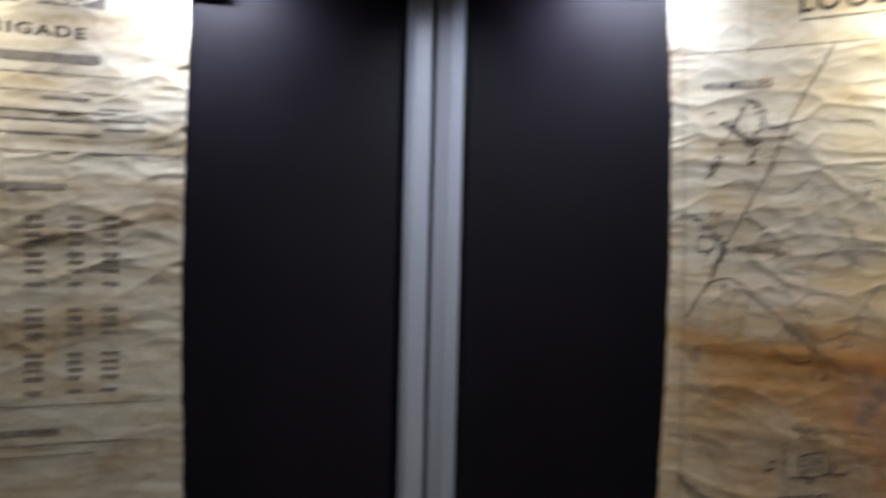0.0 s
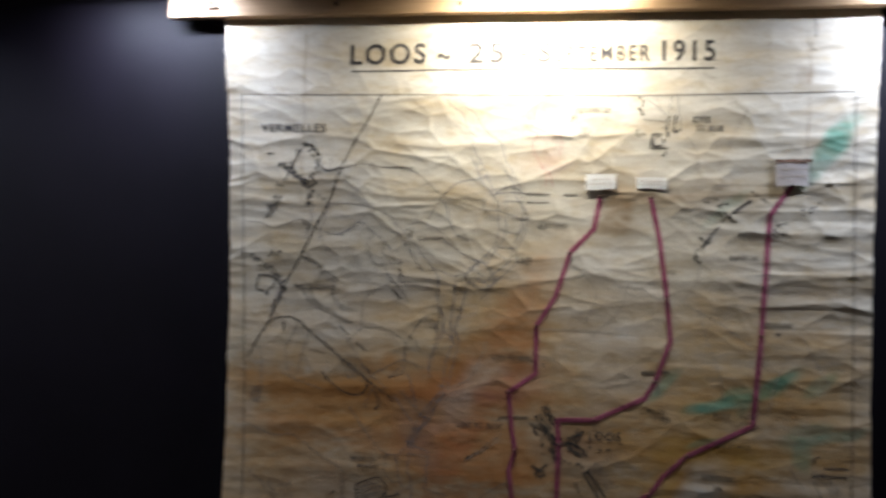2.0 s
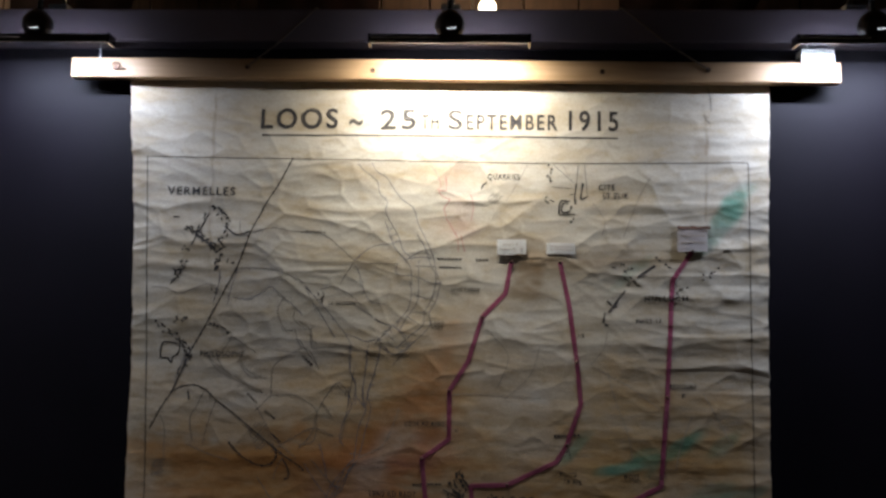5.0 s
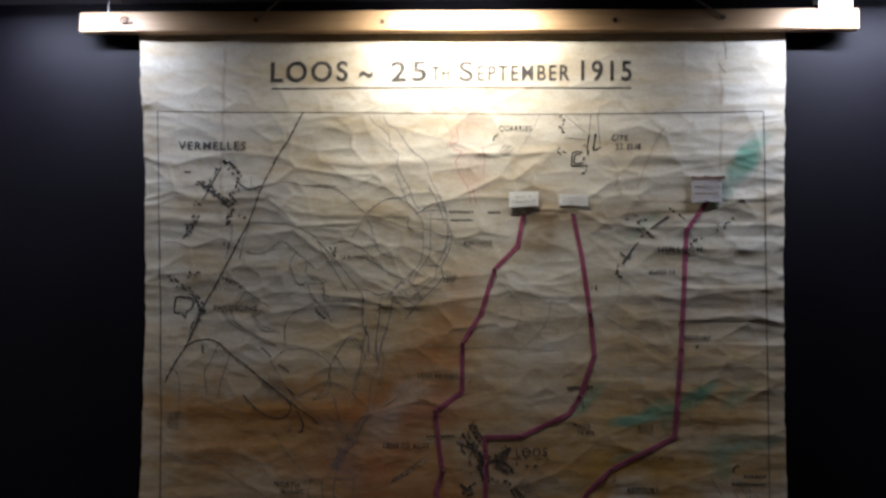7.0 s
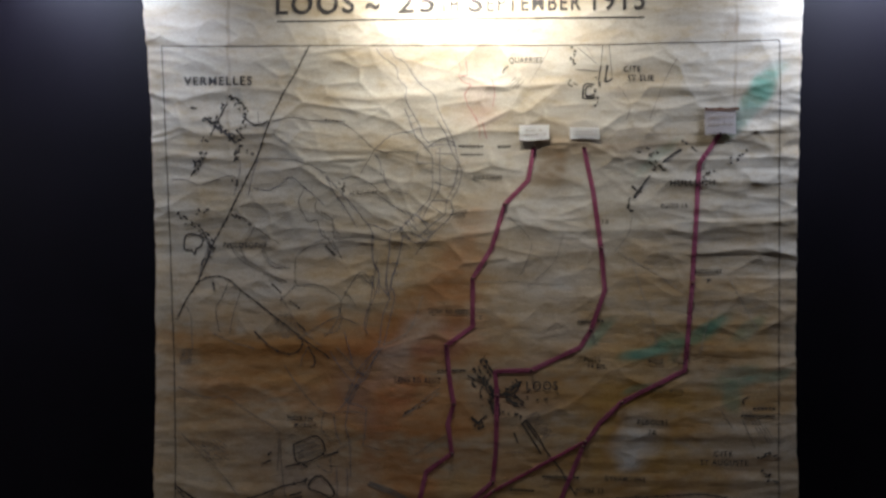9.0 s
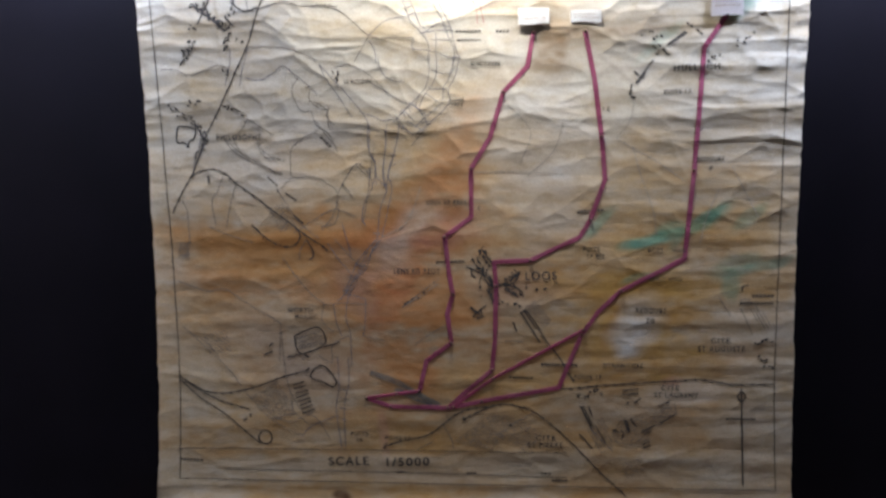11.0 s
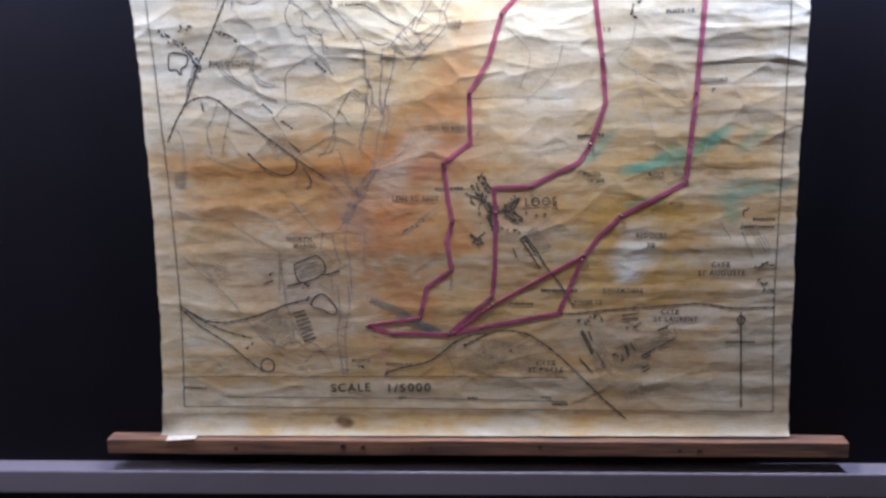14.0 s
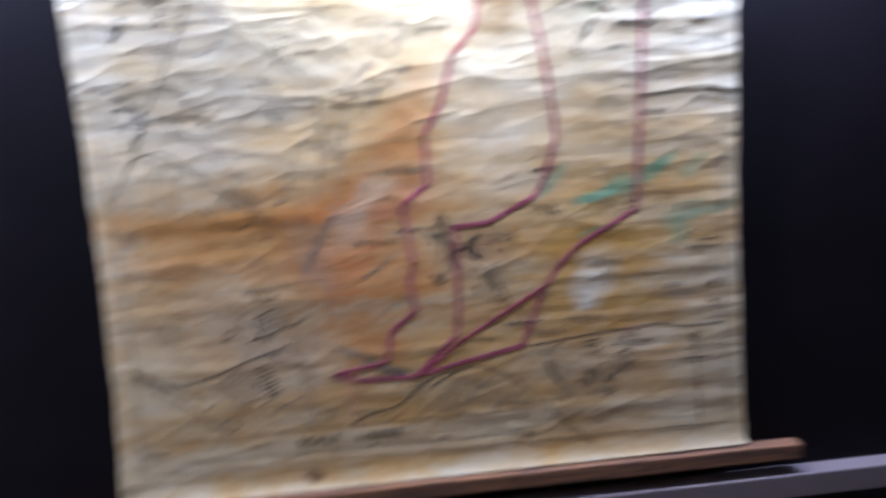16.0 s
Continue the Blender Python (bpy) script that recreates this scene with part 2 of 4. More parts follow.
def hanging(x0, x1):
    """A dark cloth with a ragged side, hung from the ceiling."""
    ob = thing("hanging_cloth", pose(0, 1.06, 0), "black and dark red cloth hanging above the partition", "hanging", "cloths above the partition")
    bm = bmesh.new()
    r = random.Random(round(x0 * 100))
    cols, rows = 22, 14
    grid = []
    for j in range(rows + 1):
        z = 2.512 + (2.94 - 2.512) * j / rows
        edge = x1 + 0.025 * j / 2 * (0.5 + r.random()) * (j < 8)
        grid.append([bm.verts.new((x0 + (edge - x0) * i / cols, 0.003 * math.sin(i * 0.9), z + (r.uniform(-0.003, 0.003) if j == 0 else 0))) for i in range(cols + 1)])
    for a, b in zip(grid, grid[1:]):
        for i in range(cols):
            bm.faces.new((a[i], a[i + 1], b[i + 1], b[i]))
    bmesh.ops.solidify(bm, geom=bm.faces[:], thickness=0.006)
    part("cloth", bm, CLOTH, ob)
    return ob


for x0, x1 in ((-1.52, -1.12), (-0.672, -0.275), (0.54, 0.968)):
    hanging(x0, x1)


# ---- LED picture lights ----
def picture_light(m, warm, watts):
    """A black LED bar on a ball joint, its arm clamped over the rail."""
    ob = thing("picture_light", m, "black LED bar lamp on a glossy ball joint", "picture light", "LED bars over the sheets")
    bar_mesh = bmesh.new()
    for y0, y1, z0, z1 in ((-0.016, 0.016, 0.004, 0.012), (-0.016, -0.012, -0.0065, 0.004), (0.012, 0.016, 0.001, 0.004)):
        box(bar_mesh, -0.154, 0.154, y0, y1, z0, z1, bevel=0.0012)
    housing = part("housing", bar_mesh, SATIN, ob, "black aluminium channel")
    part("led_strip", boxed(-0.146, 0.146, -0.004, 0.008, 0.001, 0.0035), LED_WARM if warm else LED_COOL, housing, "glowing LED strip")
    # Added glowing strip that throws light back onto the rail.
    part("rear_glow", boxed(-0.12, 0.12, 0.0162, 0.0175, 0.003, 0.009), GLOW_WARM if warm else GLOW_COOL, housing, "glowing strip added to light the rail")
    # Two pale strips drawn as the highlights on the lip's edges.
    part("edge_highlight", boxed(-0.153, 0.153, -0.0172, -0.0160, -0.0067, -0.0050), HIGHLIGHT, housing, "thin pale strip drawn as the edge's highlight")
    part("edge_highlight", boxed(-0.153, -0.02, -0.0172, -0.0160, 0.0035, 0.0052), HIGHLIGHT, housing, "thin pale strip drawn as the edge's highlight")
    for s in (-1, 1):
        part("end_cap", boxed(s * 0.1565 - 0.0025, s * 0.1565 + 0.0025, -0.017, 0.017, -0.007, 0.013, bevel=0.001), BLACK, housing)
    head = part("ball_joint", ball(0.030, (0, 0.015, 0.040), u=28, v=18), SATIN, ob, "glossy black ball", True)
    # Glowing beads stand in for the lamp row's reflection on the ball.
    for k in range(5):
        a = radians(-10 + 50 * k / 4)
        part("glint", ball(0.0015, (0.017 * math.sin(a), 0.015 - 0.0255, 0.030 - 0.005 * math.cos(a)), u=8, v=6), BEAD, head)
    part("arm", tube([(0, 0.02, 0.07), (0, 0.022, 0.12), (0, 0.03, 0.16), (0, 0.055, 0.19), (0, 0.09, 0.195), (0, 0.118, 0.17), (0, 0.122, 0.13), (0, 0.122, 0.104)], 0.006, 10), BLACK, ob, "", True)
    part("clamp", boxed(-0.02, 0.02, 0.09, 0.155, 0.101, 0.112, bevel=0.002), SATIN, ob)
    tilt = Matrix.Rotation(radians(LED_TILT), 4, "X")
    area_lamp("led_light", m @ Matrix.Translation((0, 0, 0.0005)) @ tilt, 0.288, 0.003, watts, (1.0, 0.96, 0.86) if warm else (0.72, 0.80, 1.0), LED_SPREAD)
    return ob


LED_TILT, LED_SPREAD = 17, 168
for place, warm, watts in ((pose(0.009, -0.12, 2.040), True, LED_WATTS), (pose(-0.82, -0.12, 2.040), False, 0.85 * LED_WATTS), (pose(0.837, -0.12, 2.040), False, 1.2 * LED_WATTS),
                           (THERE @ pose(0.76, -0.12, 2.040), False, 0.7 * LED_WATTS), (THERE @ pose(0.02, -0.12, 2.040), True, 0.7 * LED_WATTS)):
    picture_light(place, warm, watts)


# ---- paper sheets ----
FOLDS = []


def fold(x0, x1, z, tilt, height, width):
    """A crease across the sheet, in millimetres."""
    FOLDS.append((x0 / 1000, x1 / 1000, z / 1000, tilt, height / 1000, width / 1000))


def crush(x, z, seed, width):
    """Crushed paper: hollows (first) whose borders pinch into narrow ridges (second)."""
    near, _ = noise.voronoi((x, z, seed))
    return near[0], math.exp(-(near[1] - near[0]) / width)


def crumple(x, z, seed):
    """How far the sheet stands off its plane at a place."""
    bend = 0.05 * noise.noise((x * 2.1, z * 2.0, seed + 9.0))
    twist = 0.03 * noise.noise((x * 5.3, z * 6.1, seed + 14.0))
    h = 0.0034 * noise.noise((x * 1.7, (z + bend) * 6.0, seed))
    for size, tall, slant, bowl, ridge, width in ((2.9, 7.2, 0.6, 0.0030, 0.0012, 0.08), (6.0, 12.5, -1.6, 0.0024, 0.0015, 0.10), (13.0, 22.0, 3.0, 0.0012, 0.0011, 0.13)):
        hollow, pinch = crush(x * size + 7 * twist, (z + bend + 0.6 * twist) * tall + slant * x * (0.5 + noise.noise((x * 1.3, z * 1.3, size))), seed + size, width)
        show = min(1.0, max(0.0, 0.45 + 1.5 * noise.noise((x * size * 0.8, z * tall * 0.6, seed + 30.0 + size))))
        h += bowl * hollow + ridge * show * pinch
    rolled = min(1.0, max(0.0, (x - 0.12) / 0.25)) if seed < 50 else 0.4
    rolled = max(rolled, 0.6 * min(1.0, max(0.0, (1.42 - z) / 0.25)))
    if rolled > 0:
        turn = (z + 0.012 * noise.noise((x * 1.6, z * 2.5, seed + 21.0))) / 0.047
        part_turn = turn - math.floor(turn)
        h += 0.0016 * rolled * (0.6 + 0.5 * noise.noise((x * 3.0, math.floor(turn) * 3.7, seed))) * abs(2 * part_turn - 1)
    side = min(abs(x + 0.66), abs(x - 0.66)) if seed < 50 else abs(0.69 - x)
    h += (0.0003 + 0.0028 * math.exp(-side / 0.11)) * (0.45 - abs(noise.noise((x * 9.0 + 2 * bend, (z + 0.35 * bend) * 38.0, seed + 11.0))))
    h *= (0.34 + 0.83 * min(1.0, max(0.0, (z - 1.15) / 0.6))) * (1.0 - 0.1 * min(1.0, max(0.0, (z - 1.78) / 0.12))) * (1.0 if seed < 50 else 1.5)
    h += 0.012 * math.exp(-max(0.0, x + 0.655) / 0.035) if seed < 50 else 0.008 * math.exp(-max(0.0, 0.69 - x) / 0.04)
    if seed < 50:
        for x0, x1, z0, tilt, height, width in FOLDS:
            if x0 < x < x1:
                d = (z - z0 - tilt * (x - x0) - 0.006 * noise.noise((x * 9, z0 * 7, 2.0))) / width
                if -3 < d < 3:
                    h += (0.17 if z < 1.56 else 0.28) * height * math.exp(-d * d) * min(1, (x - x0) * 12, (x1 - x) * 12)
    return h


for f in ((-670, -420, 1738, 0.0, 5, 12), (-440, -180, 1798, 0.0, 2, 8), (-360, 110, 1726, -0.01, 4, 10), (-60, 240, 1745, 0.0, 4, 9), (200, 660, 1727, 0.02, 4, 11), (440, 665, 1548, -0.02, 4, 14),
          (330, 665, 1452, 0.03, 5, 16), (-670, -380, 1600, 0.02, 3, 10), (-180, 60, 1345, 0.05, 4, 13), (-330, 0, 1440, 0.06, 4, 10)):
    fold(*f)
for f in ((330, 665, 1335, 0.0, 4, 12), (-640, -200, 1210, 0.02, 4, 14), (-640, -300, 1130, 0.03, 5, 16), (100, 660, 1205, 0.0, 4, 12), (250, 665, 1150, 0.0, 3, 9), (-640, -200, 1040, 0.02, 4, 14),
          (200, 665, 1040, 0.01, 4, 11), (100, 665, 950, 0.01, 3, 9), (-640, 100, 915, 0.0, 4, 12), (300, 660, 870, 0.0, 3, 8), (-640, 0, 820, 0.02, 4, 14), (0, 660, 760, -0.02, 4, 14), (-640, 660, 690, 0.0, 3, 12)):
    fold(*f)

CREAM, ORANGE, OCHRE, RUST = (0.62, 0.572, 0.475), (0.51, 0.225, 0.075), (0.55, 0.330, 0.090), (0.46, 0.15, 0.075)
TAN = (0.60, 0.415, 0.205)
CHALK, SLATE, BROWN, STAIN = (0.74, 0.72, 0.68), (0.36, 0.34, 0.34), (0.26, 0.17, 0.085), (0.12, 0.055, 0.025)
GREEN, PINK = (0.15, 0.36, 0.27), (0.58, 0.30, 0.28)
WASHES = []


def wash(colour, strength, x, z, rx, rz, turn):
    """A patch of thin paint, a stain or painted shade on the sheet, in millimetres and degrees."""
    WASHES.append((colour, strength, x / 1000, z / 1000, rx / 1000, rz / 1000, radians(turn)))


def relief_grid(x0, x1, z0, z1, step, seed, narrow):
    """The crumpled sheet as rows of points, with soft, uneven side edges."""
    nx, nz = round((x1 - x0) / step), round((z1 - z0) / step)
    verts = np.zeros((nz + 1, nx + 1, 3))
    for j in range(nz + 1):
        z = z0 + (z1 - z0) * j / nz
        up = (z - z0) / (z1 - z0)
        inset = narrow * math.sin(math.pi * up) ** 0.5 + 0.003 * noise.noise((seed, 0.3, z * 14)) + 0.002 * noise.noise((seed, 4.1, z * 60))
        inset_r = 0.013 * math.sin(math.pi * up) + 0.003 * noise.noise((seed, 7.3, z * 14)) + 0.002 * noise.noise((seed, 9.1, z * 60))
        flat = min(1, (z1 - z) * 14, (z - z0) * 20)
        for i in range(nx + 1):
            x = x0 + inset + (x1 - x0 - inset - inset_r) * i / nx
            verts[j, i] = (x, -flat * crumple(x, z, seed) - 0.012 * math.exp(-(z - z0) / 0.020), z)
    return verts


def over(grid, x, z, lift):
    """A point of the sheet, lifted a little off it."""
    nz, nx = grid.shape[0] - 1, grid.shape[1] - 1
    z0, z1 = grid[0, 0, 2], grid[nz, 0, 2]
    v = min(nz - 0.001, max(0.0, (z - z0) / (z1 - z0) * nz))
    j = int(v)
    ys = []
    for row in (grid[j], grid[j + 1]):
        u = min(nx - 0.001, max(0.0, (x - row[0, 0]) / (row[nx, 0] - row[0, 0]) * nx))
        i = int(u)
        ys.append(row[i, 1] + (row[i + 1, 1] - row[i, 1]) * (u - i))
    return Vector((x, ys[0] + (ys[1] - ys[0]) * (v - j) - lift, z))


def sheet(parent, grid, washes):
    """A sheet of old paper with its faded washes."""
    nz, nx = grid.shape[0] - 1, grid.shape[1] - 1
    verts = grid.reshape(-1, 3)
    faces = [(j * (nx + 1) + i, j * (nx + 1) + i + 1, (j + 1) * (nx + 1) + i + 1, (j + 1) * (nx + 1) + i) for j in range(nz) for i in range(nx)]
    data = bpy.data.meshes.new("paper")
    data.from_pydata(verts.tolist(), [], faces)
    data.materials.append(PAPER)
    data.polygons.foreach_set("use_smooth", [True] * len(faces))
    rgb = np.tile(np.array(CREAM), (len(verts), 1))
    X, Z = verts[:, 0], verts[:, 2]
    field = np.array([(noise.noise((a * 6, b * 9, 1.0)) + 0.6 * noise.noise((a * 19, b * 30, 2.0)), noise.noise((a * 6, b * 9, 8.0)) + 0.6 * noise.noise((a * 19, b * 30, 9.0)), noise.noise((a * 40, b * 90, 4.0)), noise.noise((a * 2.5 + noise.noise((a * 3, b * 3, 5.0)), b * 22, 6.0))) for a, b in zip(X, Z)])
    for colour, strength, x, z, rx, rz, turn in washes:
        dx, dz = X - x + (0.55 * min(rx, rz) + 0.008) * field[:, 0], Z - z + (0.55 * min(rx, rz) + 0.006) * field[:, 1]
        a, b = (dx * math.cos(turn) + dz * math.sin(turn)) / rx, (dz * math.cos(turn) - dx * math.sin(turn)) / rz
        weight = np.clip((1.7 - np.sqrt(a * a + b * b)) / (1.0 if min(rx, rz) < 0.03 else 1.25), 0, 1)
        weight = (weight * weight * (3 - 2 * weight) * strength * (0.80 + 0.4 * field[:, 2] + 0.25 * field[:, 1] + 0.55 * field[:, 3]))[:, None]
        rgb = rgb * (1 - np.clip(weight, 0, 1)) + np.array(colour) * np.clip(weight, 0, 1)
    layer = data.color_attributes.new("wash", "FLOAT_COLOR", "POINT")
    layer.data.foreach_set("color", np.hstack((rgb, np.ones((len(verts), 1)))).ravel())
    ob = new("paper", data)
    ob.parent = parent
    return tagged(ob, "creased cream paper with faded colour washes")


MAP_GRID = relief_grid(-0.672, 0.668, 0.637, 1.999, 0.003, 1.0, 0.034)


def on_sheet(x, z, lift=0.0005):
    return over(MAP_GRID, x, z, lift)


def smooth_line(points, step=0.0035):
    """Points along a line through the given ones (x, z), rounded at the bends."""
    out = []
    n = len(points)
    for i in range(n - 1):
        p0, p1, p2, p3 = (Vector(points[max(0, min(n - 1, i + k))]) for k in (-1, 0, 1, 2))
        count = max(1, round((p2 - p1).length / step))
        for s in range(count):
            t = s / count
            out.append(0.5 * (2 * p1 + (p2 - p0) * t + (2 * p0 - 5 * p1 + 4 * p2 - p3) * t * t + (3 * p1 - p0 - 3 * p2 + p3) * t ** 3))
    out.append(Vector(points[-1]))
    return out


def ribbon(bm, line, width, lift=0.0005, wander=0.15):
    """A strip of ink along a line on the sheet."""
    last = None
    for i, p in enumerate(line):
        way = line[min(i + 1, len(line) - 1)] - line[max(i - 1, 0)]
        if way.length < 1e-6:
            continue
        side = Vector((-way.y, way.x)).normalized() * width / 2 * (1 + wander * noise.noise((p.x * 90, p.y * 90, width * 900)))
        pair = [bm.verts.new(on_sheet(q.x, q.y, lift)) for q in (p - side, p + side)]
        if last:
            bm.faces.new((last[0], pair[0], pair[1], last[1]))
        last = pair


def pairs(values):
    return [(values[i] / 1000, values[i + 1] / 1000) for i in range(0, len(values), 2)]


def ink_kind(name, width, mat, lift=0.0005):
    """A way to draw one kind of line: each call lays one line on the map."""
    def draw(*values):
        bm = bmesh.new()
        ribbon(bm, smooth_line(pairs(values)), width, lift)
        return part(name, bm, mat, wall_map)
    return draw


house_ink = bmesh.new()
house_rng = random.Random(11)


def rail(*values):
    """A railway: a line with short cross ticks."""
    bm = bmesh.new()
    ribbon(bm, smooth_line(pairs(values)), 0.0024)
    line = smooth_line(pairs(values), 0.019)
    for p, q in zip(line, line[1:]):
        way = (q - p).normalized()
        side = Vector((-way.y, way.x)) * 0.0026
        ribbon(bm, [p - side, p + side], 0.0028)
    part("railway", bm, INK, wall_map, "black railway line with cross ticks")


def block(bm, x, z, long, wide, turn):
    c, s = math.cos(turn), math.sin(turn)
    bm.faces.new([bm.verts.new(on_sheet(x + c * a * long - s * b * wide, z + s * a * long + c * b * wide, lift=0.0006)) for a, b in ((-0.5, -0.5), (0.5, -0.5), (0.5, 0.5), (-0.5, 0.5))])


def houses(count, xa, za, xb, zb):
    """Small inked blocks on both sides of a village street."""
    turn = math.atan2(zb - za, xb - xa)
    for k in range(count):
        t = (k + house_rng.uniform(0.2, 0.8)) / count
        off = house_rng.choice((-1, 1)) * house_rng.uniform(0.001, 0.006)
        block(house_ink, (xa + (xb - xa) * t) / 1000 - math.sin(turn) * off, (za + (zb - za) * t) / 1000 + math.cos(turn) * off,
              house_rng.uniform(0.0034, 0.0088), house_rng.uniform(0.0024, 0.0044), turn + house_rng.choice((0, 0, 1.57)) + house_rng.uniform(-0.15, 0.15))


def hatch(xa, za, xb, zb, xc, zc, xd, zd, turn, gap):
    """Rows of fine strokes that fill a four-cornered built-up block."""
    bm = bmesh.new()
    r = random.Random(round(xa + za))
    corners = [Vector(p) / 1000 for p in ((xa, za), (xb, zb), (xc, zc), (xd, zd))]
    way = Vector((math.cos(radians(turn)), math.sin(radians(turn))))
    side = Vector((-way.y, way.x))
    low, high = min(c.dot(side) for c in corners), max(c.dot(side) for c in corners)
    k = low + gap / 2000
    while k < high:
        cuts = []
        for p, q in zip(corners, corners[1:] + corners[:1]):
            a, b = p.dot(side) - k, q.dot(side) - k
            if a * b < 0:
                cuts.append(p.lerp(q, a / (a - b)).dot(way))
        if len(cuts) >= 2:
            a, end = min(cuts), max(cuts)
            while a < end:
                b = min(end, a + r.uniform(0.006, 0.022))
                ribbon(bm, smooth_line([way * a + side * k, way * b + side * k], 0.006), r.uniform(0.0011, 0.0017), wander=0.5)
                a = b + r.uniform(0.0015, 0.006)
        k += gap / 1000
    part("hatching", bm, PENCIL, wall_map)


def bar(x0, z0, x1, z1, height):
    """A word too small to read: a plain bar of its size."""
    a, b = Vector((x0, z0)) / 1000, Vector((x1, z1)) / 1000
    mid = Vector((0, height / 2000))
    count = max(2, round((b - a).length / 0.007))
    for k in range(count):
        p, q = a.lerp(b, k / count), a.lerp(b, (k + 0.72) / count)
        ribbon(house_ink, smooth_line([p + mid, q + mid], 0.004), max(0.003, height / 1000 * 0.8), wander=0.4)


def letters(text, x0, z0, x1, z1, height, owner=None, place=on_sheet, mat=None, stroke=0.018):
    """Hand-lettered capitals, stretched between two points of the base line."""
    curve = bpy.data.curves.new("lettering", "FONT")
    curve.body, curve.size, curve.offset = text, 1.0, stroke if height > 20 else 0.020
    curve.space_character = 1.22
    holder = bpy.data.objects.new("lettering_source", curve)
    data = bpy.data.meshes.new_from_object(holder)
    bpy.data.objects.remove(holder)
    bm = bmesh.new()
    bm.from_mesh(data)
    bpy.data.meshes.remove(data)
    xs, ys = [v.co.x for v in bm.verts], [v.co.y for v in bm.verts]
    low, tall = (min(ys), max(ys) - min(ys)) if text in "~" else (0.0, 0.73)
    a, b = Vector((x0, z0)) / 1000, Vector((x1, z1)) / 1000
    for v in bm.verts:
        p = a.lerp(b, (v.co.x - min(xs)) / (max(xs) - min(xs)))
        v.co = (p.x, 0, p.y + (v.co.y - low) / tall * height / 1000)
    limit = 0.004
    bmesh.ops.triangulate(bm, faces=bm.faces[:])
    for _ in range(4):
        long_edges = [e for e in bm.edges if e.calc_length() > limit]
        if not long_edges:
            break
        bmesh.ops.subdivide_edges(bm, edges=long_edges, cuts=1)
        bmesh.ops.triangulate(bm, faces=bm.faces[:])
    for v in bm.verts:
        v.co = place(v.co.x, v.co.z, lift=0.0009)
    return part("lettering", bm, mat or INK, owner or wall_map)


# ---- the battle map ----
wall_map = thing("wall_map", HERE, "crumpled old battle map on cream paper between two wooden battens", "map")
road = ink_kind("road", 0.0014, PENCIL)
trench = ink_kind("trench", 0.0015, BLUE_PENCIL)
bold = ink_kind("ink_stroke", 0.0029, INK)
thin = ink_kind("border_line", 0.0016, INK)
under = ink_kind("title_rule", 0.0030, INK)
redline = ink_kind("red_line", 0.0022, RED_INK)
faint = ink_kind("faint_road", 0.0014, FAINT)
rule = ink_kind("fence_line", 0.0015, PENCIL)
band_stroke = ink_kind("smudged_stroke", 0.0028, PENCIL)


def grey(*values):
    """A broad pencil band, scribbled in strokes side by side."""
    for k in (-1, 0, 1):
        band_stroke(*(v + 3.4 * k * (0.35 if i % 2 == 0 else 1.0) + 1.2 * math.sin(i * 2.1 + k) for i, v in enumerate(values)))


def batten(name, x0, x1, y0, y1, z0, z1, mat, lean, label, seed):
    """A sawn pine batten with softened, slightly uneven edges."""
    bm = boxed(x0, x1, y0, y1, z0, z1, bevel=0.003)
    cuts = [e for e in bm.edges if e.calc_length() > 0.5]
    bmesh.ops.subdivide_edges(bm, edges=cuts, cuts=40, use_grid_fill=True)
    for v in bm.verts:
        v.co.z += 0.0012 * noise.noise((v.co.x * 7, v.co.y * 20, seed)) + lean * (v.co.x - x0)
        v.co.y += 0.0012 * noise.noise((v.co.x * 6, v.co.z * 20, seed + 4))
    return part(name, bm, mat, wall_map, label)


batten("top_batten", -0.783, 0.803, -0.032, -0.004, 1.995, 2.037, PINE, -0.0055, "yellow varnished pine batten", 1.0)
batten("bottom_batten", -0.785, 0.785, -0.028, 0.012, 0.601, 0.635, OLD_PINE, -0.003, "worn brown pine batten", 6.0)
for x, z in ((-0.687, 2.017), (-0.412, 2.016), (-0.151, 2.009), (0.32, 2.008), (0.535, 2.012)):
    part("nail", tube([(x, -0.034, z), (x, -0.030, z)], 0.0052, 12), IRON, wall_map)
for x, z, r in ((-0.501, 0.614, 0.005), (-0.268, 0.620, 0.006), (-0.225, 0.618, 0.005), (0.150, 0.620, 0.005), (-0.08, 0.618, 0.003), (0.44, 0.614, 0.004), (0.481, 0.612, 0.005), (-0.12, 0.614, 0.003)):
    part("nail", tube([(x, -0.030, z), (x, -0.027, z)], r, 10), IRON, wall_map)
part("hook", tube([(-0.687 + 0.009 * math.cos(a), -0.0355, 2.017 + 0.007 * math.sin(a)) for a in (k * 0.5 for k in range(11))] + [(-0.668, -0.0345, 2.012)], 0.0016, 6), IRON, wall_map, "bent wire hook")
for xs in (((-0.412, -0.034, 2.016), (-0.35, -0.033, 2.066), (-0.27, -0.032, 2.143), (-0.262, 0.01, 2.146)), ((0.535, -0.036, 2.012), (0.45, -0.034, 2.068), (0.36, -0.032, 2.143), (0.35, 0.01, 2.146))):
    part("hanging_cord", tube(xs, 0.0018, 6), STRING, wall_map, "thin grey cord")
part("nylon_line", tube([(-0.722, -0.034, 2.0), (-0.722, -0.033, 2.03), (-0.722, -0.031, 2.063)], 0.0011, 6), NYLON, wall_map, "clear nylon line")
clip_mesh = boxed(0.722, 0.788, -0.037, -0.033, 2.0, 2.056, bevel=0.0015)
box(clip_mesh, 0.724, 0.786, -0.033, 0.0, 2.045, 2.056, bevel=0.0015)
part("clip", clip_mesh, CARD, wall_map, "white plastic hanging clip")
